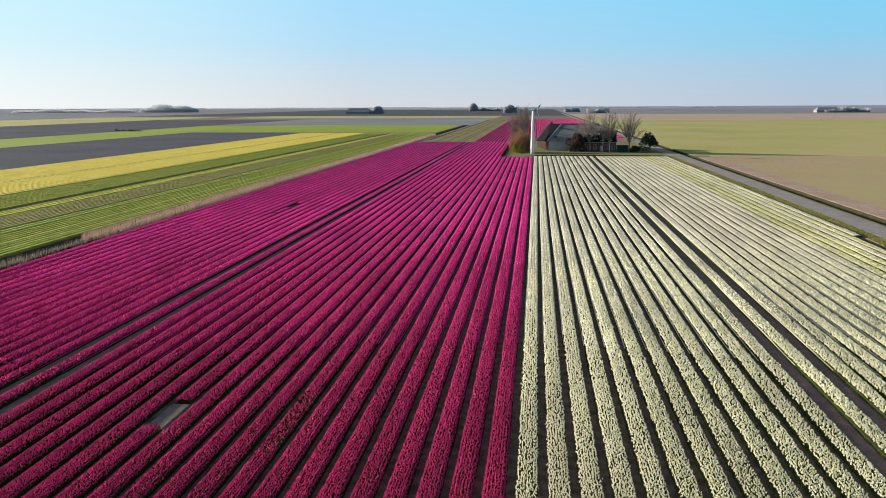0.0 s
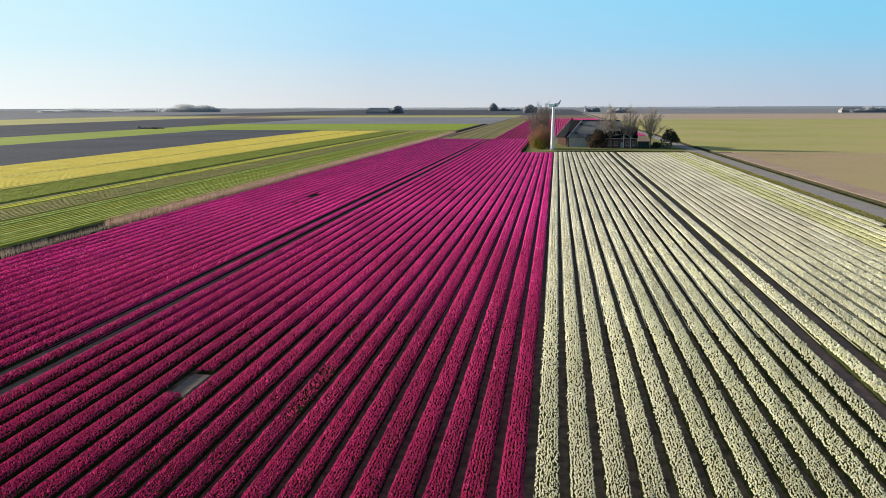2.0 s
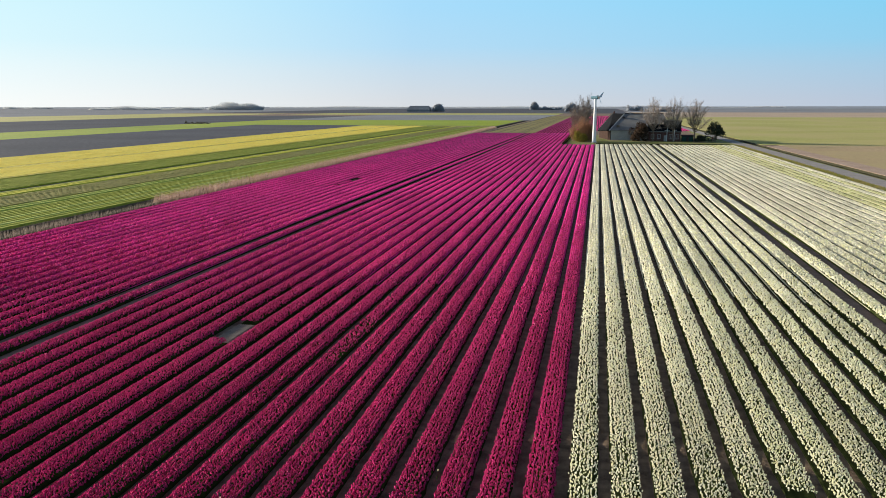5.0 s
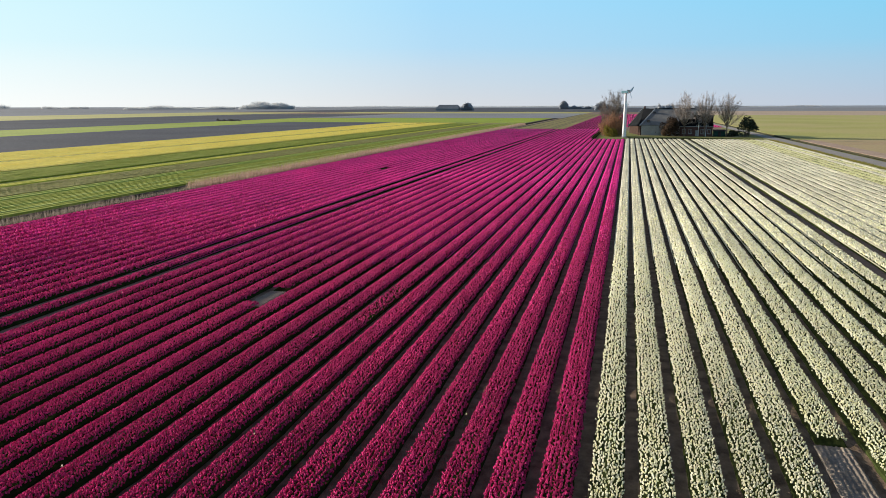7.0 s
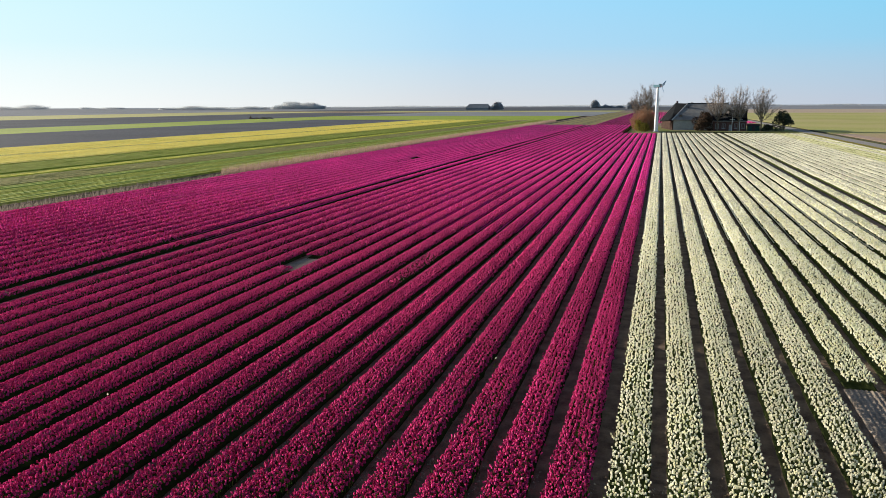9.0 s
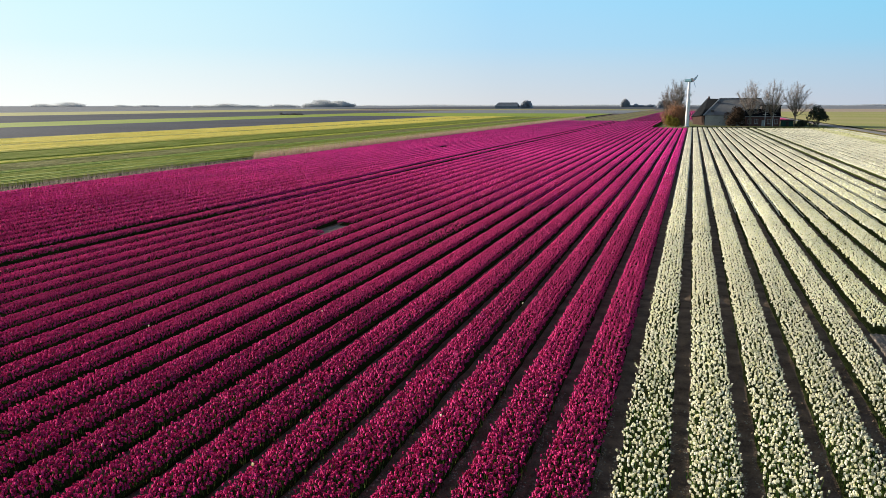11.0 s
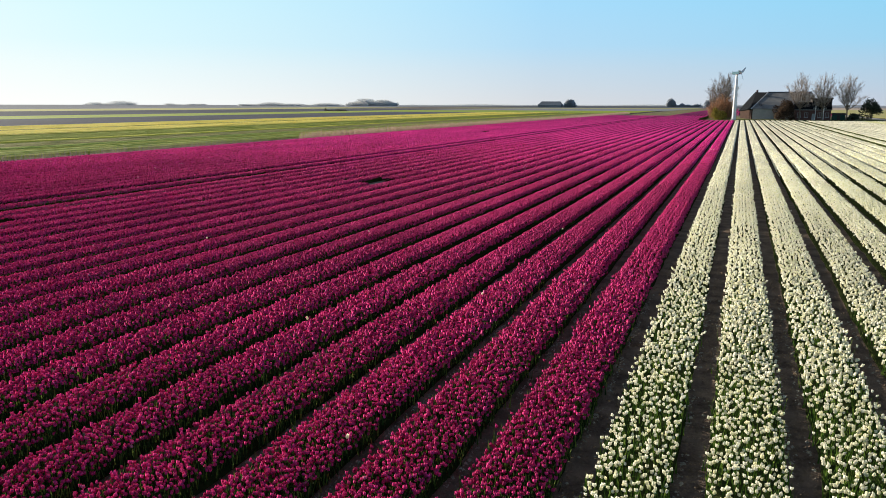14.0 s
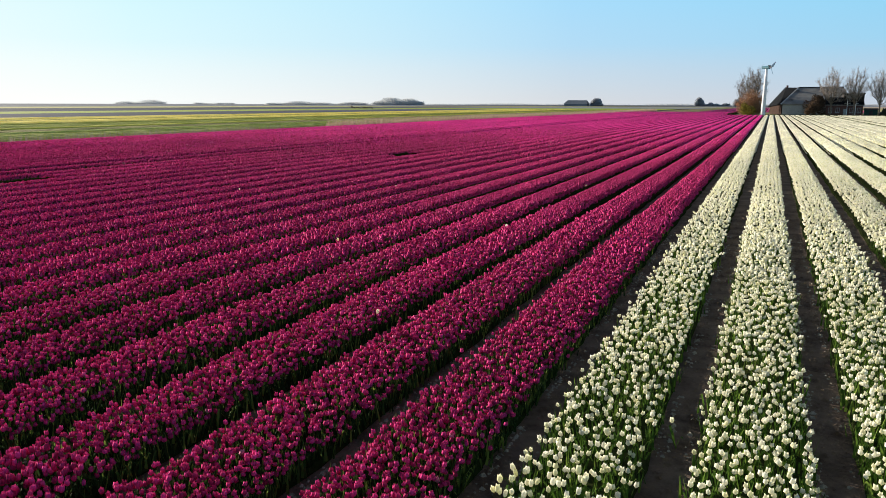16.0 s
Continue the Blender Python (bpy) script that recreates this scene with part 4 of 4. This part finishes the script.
    for x in (20.9, 23.2, 27.4, 29.8):
        window(h, x, 0.9, 289.4, 1.2, 1.7)
    for x in (26.6, 28.2):
        window(h, x, 4.9, 290.8, 1.1, 1.3)
    d = part("door", (boxed(25.0, 26.0, 289.28, 289.42, 0.0, 2.2, bevel=0.02), grey_white), h, "white front door")
    part("handle", (boxed(25.1, 25.2, 289.2, 289.28, 1.0, 1.15), tar_mat), d)
    return h


farmhouse()
for x in (25.9, 28.5):
    p = thing("white_post", (x, 287.5, 0), "tall white painted post with a crossbar in the yard", "post", "yard posts")
    part("pole", (lathe([(0.10, 0.0), (0.09, 4.8), (0.05, 4.85)], 10), white_paint), p)
    part("crossbar", (boxed(-0.9, 0.9, -0.05, 0.05, 4.1, 4.22, bevel=0.02), white_paint), p)
s = thing("garden_shed", (33.4, 289.5, 0), "low dark green shed beside the house", "shed")
part("body", (boxed(-2.0, 2.0, -1.2, 1.2, 0.0, 1.9, bevel=0.04), green_paint), s)
part("roof", (solid([(-2.2, -1.4, 1.9), (2.2, -1.4, 1.9), (2.2, 1.4, 1.9), (-2.2, 1.4, 1.9), (-2.2, 0, 2.5), (2.2, 0, 2.5)], [(0, 1, 5, 4), (3, 2, 5, 4), (0, 4, 3), (1, 5, 2), (0, 1, 2, 3)]), tar_mat), s)
part("door", (boxed(-0.5, 0.5, -1.26, -1.2, 0.0, 1.7, bevel=0.02), tar_mat), s)

# ---------------------------------------------------------------- trees and shrubs


def tube(a, b, ra, rb, sides=5):
    a, b = np.array(a, float), np.array(b, float)
    d = b - a
    u = np.cross(d, (0.3, 0.2, 1.0) if abs(d[2]) < 0.9 * np.linalg.norm(d) else (1.0, 0.1, 0))
    u /= np.linalg.norm(u) + 1e-9
    v = np.cross(d, u)
    v /= np.linalg.norm(v) + 1e-9
    ang = np.arange(sides) * 2 * math.pi / sides
    ring = np.cos(ang)[:, None] * u + np.sin(ang)[:, None] * v
    V = np.concatenate([a + ring * ra, b + ring * rb])
    k2 = np.arange(sides)
    n = (k2 + 1) % sides
    F = np.concatenate([np.stack([k2, n, n + sides], 1), np.stack([k2, n + sides, k2 + sides], 1)])
    return V, F


def twigs(P, ways, lengths, width):
    """Fine twigs as thin blades that start at P and run along ways."""
    n = len(P)
    side = np.cross(ways, rng.normal(0, 1, (n, 3)))
    side /= np.linalg.norm(side, axis=1, keepdims=True) + 1e-9
    V = np.stack([P - side * width / 2, P + side * width / 2, P + ways * lengths[:, None]], 1).reshape(-1, 3)
    return V, np.arange(3 * n).reshape(-1, 3)


def bare_tree(name, at, height, fork, spread, bark, twig, label, seed, width, limbs=6, radius=0.28, count=5200, group="", round_top=False):
    """A leafless tree: a trunk that forks into rising limbs, side branches, and a fine haze of twigs."""
    r = np.random.default_rng(seed)
    t = thing(name, at, label, "tree", group)
    wood = [tube((0, 0, -0.1), (0.05, 0, fork * 0.5), radius, radius * 0.85, 8), tube((0.05, 0, fork * 0.5), (0, 0.05, fork), radius * 0.85, radius * 0.75, 8)]
    nodes, ways = [], []
    for q in range(limbs):
        a = 2 * math.pi * (q + r.uniform(-0.3, 0.3)) / limbs
        out = width * r.uniform(0.45, 1.0) * (0.35 if q % 3 == 0 else 1.0)
        end = np.array([math.cos(a) * out, math.sin(a) * out, height * r.uniform(0.80, 0.93) * (1 - (0.42 * (out / width) ** 2 if round_top else 0.10 * out / width))])
        base = np.array([0, 0.05, fork * r.uniform(0.75, 1.0)])
        pts = []
        for u in np.linspace(0, 1, 7):
            bow = u ** (0.75 if round_top else 1.05)
            p = base + (end - base) * np.array([bow, bow, u]) + r.normal(0, 0.12, 3) * (u > 0)
            pts.append(p)
        rad = radius * 0.5
        for k2 in range(6):
            wood.append(tube(pts[k2], pts[k2 + 1], rad, rad * 0.74, 5))
            rad *= 0.74
            if k2 >= 1:
                for _ in range(4):
                    p = pts[k2] + (pts[k2 + 1] - pts[k2]) * r.random()
                    w2 = (pts[k2 + 1] - pts[k2]) / np.linalg.norm(pts[k2 + 1] - pts[k2]) + r.normal(0, spread, 3)
                    w2 /= np.linalg.norm(w2)
                    ln = height * r.uniform(0.10, 0.19)
                    e2 = p + w2 * ln + np.array([0, 0, 0.25 * ln])
                    wood.append(tube(p, e2, rad * 0.55 + 0.012, 0.014, 3))
                    for _ in range(6):
                        nodes.append(p + (e2 - p) * r.uniform(0.15, 1.0))
                        ways.append(w2)
    nodes, ways = np.array(nodes), np.array(ways)
    pick = r.integers(0, len(nodes), count)
    w3 = ways[pick] * 0.7 + r.normal(0, 0.5, (count, 3)) + np.array([0, 0, 0.55])
    w3 /= np.linalg.norm(w3, axis=1, keepdims=True)
    V, F, _ = join(wood)
    part("trunk", mesh_np("trunk", V, F, [bark], None, True), t)
    V, F = twigs(nodes[pick] + r.normal(0, 0.15, (count, 3)), w3, r.uniform(0.05, 0.10, count) * height, 0.020)
    tagged(part("crown", mesh_np("crown", V, F, [twig]), t), kind="stuff")
    return t


def twig_shrub(name, at, rx, ry, h, material, label, seed, n=5200):
    """A leafless thicket: many stems that fan out from the foot, with fine shoots."""
    r = np.random.default_rng(seed)
    t = thing(name, at, label, "shrub")
    a = r.random(70) * 6.28
    q = np.sqrt(r.random(70))
    foot = np.stack([np.cos(a) * q * rx * 0.7, np.sin(a) * q * ry * 0.7, np.full(70, -0.05)], 1)
    tip = foot * 1.35 + np.stack([r.normal(0, 0.5, 70), r.normal(0, 0.5, 70), h * (0.95 - 0.45 * q ** 2) * r.uniform(0.7, 1.0, 70)], 1)
    V, F, _ = join([tube(f, e, 0.07, 0.02, 4) for f, e in zip(foot, tip)])
    part("stem", mesh_np("stem", V, F, [bark_mat], None, True), t)
    k2 = r.integers(0, 70, n)
    u = r.uniform(0.12, 1.0, n)[:, None]
    P = foot[k2] + (tip - foot)[k2] * u + r.normal(0, 0.3, (n, 3))
    P[:, 2] = np.maximum(P[:, 2], 0.02)
    w3 = r.normal(0, 0.55, (n, 3)) + np.array([0, 0, 0.8])
    w3[:, 2] = np.abs(w3[:, 2])
    w3 /= np.linalg.norm(w3, axis=1, keepdims=True)
    V, F = twigs(P, w3, r.uniform(0.7, 1.7, n), 0.09)
    tagged(part("crown", mesh_np("crown", V, F, [material]), t), kind="stuff")
    return t


def shrub(name, at, rx, ry, h, material, label, seed, n=2600, leaf_size=0.22, bottom=0.05, category="shrub", cone=False, woody=None):
    """A shrub: a few stems and very many small leaf tufts in an uneven, gappy mass."""
    r = np.random.default_rng(seed)
    t = thing(name, at, label, category)
    stems = [tube((r.normal(0, 0.12 * rx), r.normal(0, 0.12 * ry), -0.05), (r.normal(0, 0.3 * rx), r.normal(0, 0.3 * ry), h * r.uniform(0.5, 0.8)), 0.09, 0.03, 5) for _ in range(7)]
    V, F, _ = join(stems)
    part("trunk", mesh_np("trunk", V, F, [woody or bark_mat], None, True), t)
    lumps = [(r.uniform(-0.62, 0.62), r.uniform(-0.62, 0.62), r.uniform(0.15, 0.78), r.uniform(0.26, 0.45)) for _ in range(14)]
    P = []
    while len(P) < n:
        lx, ly, lz, lr = lumps[r.integers(len(lumps))]
        d = r.normal(0, 1, 3)
        d /= np.linalg.norm(d)
        p = np.array([lx, ly, lz]) + d * lr * r.uniform(0.55, 1.0) ** 0.5 * np.array([1, 1, 0.55])
        lim = (1 - p[2]) * 1.05 + 0.05 if cone else 1.0
        if 0.02 < p[2] < 1.03 and math.hypot(p[0], p[1]) < lim:
            P.append(p)
    P = np.array(P) * np.array([rx, ry, h]) + np.array([0, 0, bottom])
    off = r.normal(0, leaf_size, (n, 3, 3))
    V = (P[:, None] + off).reshape(-1, 3)
    V[:, 2] = np.maximum(V[:, 2], 0.0)
    tagged(part("crown", mesh_np("crown", V, np.arange(3 * n).reshape(-1, 3), [material]), t), kind="stuff")
    return t


for n, (x, y, hh) in enumerate(((20.8, 286.5, 15.4), (27.9, 286.5, 15.7), (35.6, 287.0, 14.8))):
    bare_tree("bare_tree", (x, y, 0), hh, 4.4, 0.42, bark_mat, twig_mat, "tall leafless tree with upswept branches before the house", 31 + n, 4.9, 12, 0.28, 7500, "trees before the house", True)
bare_tree("bare_tree", (-4.4, 296, 0), 17.0, 3.6, 0.6, bark_mat, twig_grey, "broad leafless tree behind the wind turbine", 47, 5.2, 13, 0.36, 12000, "", True)
bare_tree("bare_tree", (-8.2, 300, 0), 13.5, 3.0, 0.55, bark_mat, twig_grey, "leafless tree behind rust-coloured shrubs", 48, 4.0, 8, 0.28, 5000, "", True)
twig_shrub("shrub", (-4.6, 282, 0), 5.2, 3.6, 9.4, twig_orange, "tall rust-coloured leafless thicket beside the turbine", 61, 6000)
shrub("shrub", (-5.4, 276.5, 0), 3.0, 2.4, 4.8, shrub_yellow, "yellow-green shrub at the corner of the tulip field", 62, 2400, 0.18)
shrub("shrub", (15.6, 287.6, 0), 4.7, 2.8, 7.2, shrub_brown, "dark brown rounded shrub before the barn", 63, 4200, 0.22)
shrub("conifer", (42.3, 285.5, 0), 5.4, 3.8, 8.6, conifer_mat, "dark green bushy conifer at the corner of the yard", 64, 2600, 0.22, category="tree", cone=True)
shrub("shrub", (37.6, 286.5, 0), 2.4, 2.0, 2.6, conifer_mat, "low dark shrub in the yard", 65, 1400, 0.2)
V, F = blades(5000, 0.3, 44.0, 260.8, 261.8, 0.25, 0.6, 0.0, 0.14)
tagged(new("hedge", mesh_np("hedge", V, F, [under_mat])), "low dark hedge between the tulips and the farmyard", "hedge", kind="stuff")
V, F = blades(1500, -11.3, -10.3, 255, 345, 0.3, 0.9, 0.0, 0.16)
tagged(new("hedge", mesh_np("hedge", V, F, [under_mat])), "low dark edge of rough grass along the tulips", "hedge", kind="stuff")

# ---------------------------------------------------------------- the distance


def wood(at, wide, deep, h, seed, n=1500, label="hazy grey clump of far trees", tall=()):
    """A far clump of trees with an uneven skyline."""
    r = np.random.default_rng(seed)
    n = n * 8 if h > 4 else n
    x = r.uniform(-wide / 2, wide / 2, n)
    top = h * (0.55 + 0.25 * np.sin(x / wide * 9 + seed) + 0.2 * np.sin(x / wide * 23 + 2 * seed))
    for cx, cw, ch in tall:
        top = np.maximum(top, ch * np.sqrt(np.maximum(0, 1 - ((x - cx) / cw) ** 2)))
    z = r.random(n) ** 1.1 * np.maximum(top, h * 0.2)
    P = np.stack([x, r.uniform(-deep / 2, deep / 2, n), z], 1)
    V = (P[:, None] + r.normal(0, 0.9 if h > 4 else 0.4, (n, 3, 3))).reshape(-1, 3)
    V[:, 2] = np.maximum(V[:, 2], 0)
    # trees take the haze-pale leaf colours, the low heap plain bark
    ob = new("far_wood", mesh_np("far_wood", V, np.arange(3 * n).reshape(-1, 3), [(hazy_leaf if at[0] < -600 else hazy_leaf_blue) if h > 4 else bark_mat]))
    ob.location = at
    return tagged(ob, label, "trees", kind="stuff")


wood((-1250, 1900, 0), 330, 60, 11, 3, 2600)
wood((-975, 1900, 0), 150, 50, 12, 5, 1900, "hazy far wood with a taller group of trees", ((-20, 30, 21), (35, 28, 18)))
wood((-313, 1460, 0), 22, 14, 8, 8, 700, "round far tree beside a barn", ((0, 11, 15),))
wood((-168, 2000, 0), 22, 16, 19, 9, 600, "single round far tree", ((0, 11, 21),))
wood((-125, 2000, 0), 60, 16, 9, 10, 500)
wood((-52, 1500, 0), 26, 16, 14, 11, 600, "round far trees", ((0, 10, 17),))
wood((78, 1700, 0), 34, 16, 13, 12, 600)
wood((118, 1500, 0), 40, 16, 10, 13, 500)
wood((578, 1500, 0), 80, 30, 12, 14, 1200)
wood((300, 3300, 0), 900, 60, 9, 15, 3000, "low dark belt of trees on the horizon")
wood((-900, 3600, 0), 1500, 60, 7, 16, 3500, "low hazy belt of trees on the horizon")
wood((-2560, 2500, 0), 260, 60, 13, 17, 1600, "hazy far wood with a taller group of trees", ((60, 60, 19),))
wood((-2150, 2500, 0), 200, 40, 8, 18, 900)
wood((-288, 500, 0), 20, 4, 1.6, 19, 260, "low dark heap of brush in a field")


def far_barn(at, w_, d_, eave, top, label):
    b = thing("barn", at, label, "barn")
    part("wall", (boxed(-w_ / 2, w_ / 2, -d_ / 2, d_ / 2, -0.05, eave), far_roof), b)
    part("roof", (solid([(-w_ / 2 - 1, -d_ / 2 - 1, eave), (w_ / 2 + 1, -d_ / 2 - 1, eave), (w_ / 2 + 1, d_ / 2 + 1, eave), (-w_ / 2 - 1, d_ / 2 + 1, eave), (-w_ / 2 + 5, 0, top), (w_ / 2 - 3, 0, top)],
                       [(0, 1, 5, 4), (3, 2, 5, 4), (0, 4, 3), (1, 5, 2), (0, 1, 2, 3)]), far_roof), b, "dark barn roof")
    part("door", (boxed(-2, 2, -d_ / 2 - 0.1, -d_ / 2, 0, eave * 0.8), far_roof), b)
    return b


far_barn((-352, 1460, 0), 46, 20, 4, 11.5, "large dark-roofed barn alone in far fields")
far_barn((545, 1500, 0), 40, 18, 4, 9.5, "grey far barn beside trees")
far_barn((132, 1520, 0), 26, 14, 3.5, 9.0, "dark-roofed far farm building")

V, F = blades(6000, 52.3, 53.4, -20, 330, 0.3, 0.75, -0.5, 0.10)
tagged(new("ditch_grass", mesh_np("ditch_grass", V, F, [ditch_mat])), "dark rank grass along the lane ditch", "grass", kind="stuff")
for x in (-35.2, -37.4, -43.0, -48.0):
    sheet("path", x, x + 0.6, 357, 885, 0.09, track_mat, "dark wheel track in the far crop", "track")

# ---------------------------------------------------------------- stray white flowers among the magenta, and one fallen head
for n, (x, y) in enumerate(((-3.36, 3.9), (-4.22, 12.6), (-4.55, 23.6), (-16.2, 16.6), (-0.9, 81.0), (-0.75, 81.5), (-1.05, 81.9), (-7.1, 9.0), (-11.4, 20.3))):
    ob = new("stray_tulip", V_WHI[n % 8])
    z = 1.12 if y < 60 else 1.4
    ob.location, ob.scale, ob.rotation_euler = (x, y, 0.0), (z, z, z), (0, 0, n * 1.3)
    tagged(ob, "single white tulip standing among magenta ones", "tulip", "stray white tulips")
ob = new("fallen_tulip", V_WHI[3])
ob.location, ob.rotation_euler = (1.50, 1.75, 0.0), (radians(8), radians(-14), 0.4)
tagged(ob, "lone white tulip growing in the bare furrow", "tulip")

# ---------------------------------------------------------------- clods and fallen petals in the near furrows
CLOD = (np.array([(0.5, 0, 0), (0.1, 0.5, 0), (-0.5, 0.1, 0), (-0.1, -0.45, 0), (0.12, 0.1, 0.42), (-0.15, -0.05, 0.36)]),
        np.array([(0, 1, 4), (1, 2, 5), (1, 5, 4), (2, 3, 5), (3, 0, 4), (3, 4, 5)]))
P = []
for c, wide in [(0.0, 0.34)] + [(1.5 * k2, 0.30) for k2 in range(1, 6)] + [(-1.5 * k2, 0.30) for k2 in range(1, 12)]:
    m = 700 if c > -6 else 250
    y = rng.uniform(-2.0, 22.0, m)
    P.append(np.stack([c + rng.normal(0, wide * 0.42, m).clip(-wide * 0.75, wide * 0.75), y, np.full(m, -0.005)], 1))
P = np.concatenate(P)
V, F = place_many(*CLOD, P, rng.lognormal(-3.0, 0.5, len(P)).clip(0.02, 0.15), rng.random(len(P)) * 6.28)
tagged(new("soil_clods", mesh_np("soil_clods", V, F, [soil_mat])), "loose dry clods of soil in the furrows", "soil", kind="stuff")
P = []
for c in [0.0] + [1.5 * k2 for k2 in range(1, 6)] + [-1.5 * k2 for k2 in range(1, 8)]:
    m = 700
    y = rng.uniform(-2.0, 16.0, m)
    y = y[stretch_noise(y * 0.9 + c, y * 2.3) > -0.25]
    m = len(y)
    P.append(np.stack([c + np.where(rng.random(m) < 0.7, -1, 1) * rng.normal(0.14, 0.035, m), y, np.full(m, -0.004)], 1))
P = np.concatenate(P)
V, F = place_many(*CLOD, P, rng.lognormal(-3.2, 0.4, len(P)).clip(0.02, 0.09), rng.random(len(P)) * 6.28)
tagged(new("soil_crumbs", mesh_np("soil_crumbs", V, F, [crust_mat])), "pale dried crust crumbling along the bed edges", "soil", kind="stuff")

# ---------------------------------------------------------------- ragged grass on the lane's verge
V, F = blades(9000, 45.0, 47.6, 30, 262, 0.10, 0.32, 0.0, 0.07)
tagged(new("verge_grass", mesh_np("verge_grass", V, F, [shrub_yellow])), "tufted green grass along the lane", "grass", kind="stuff")
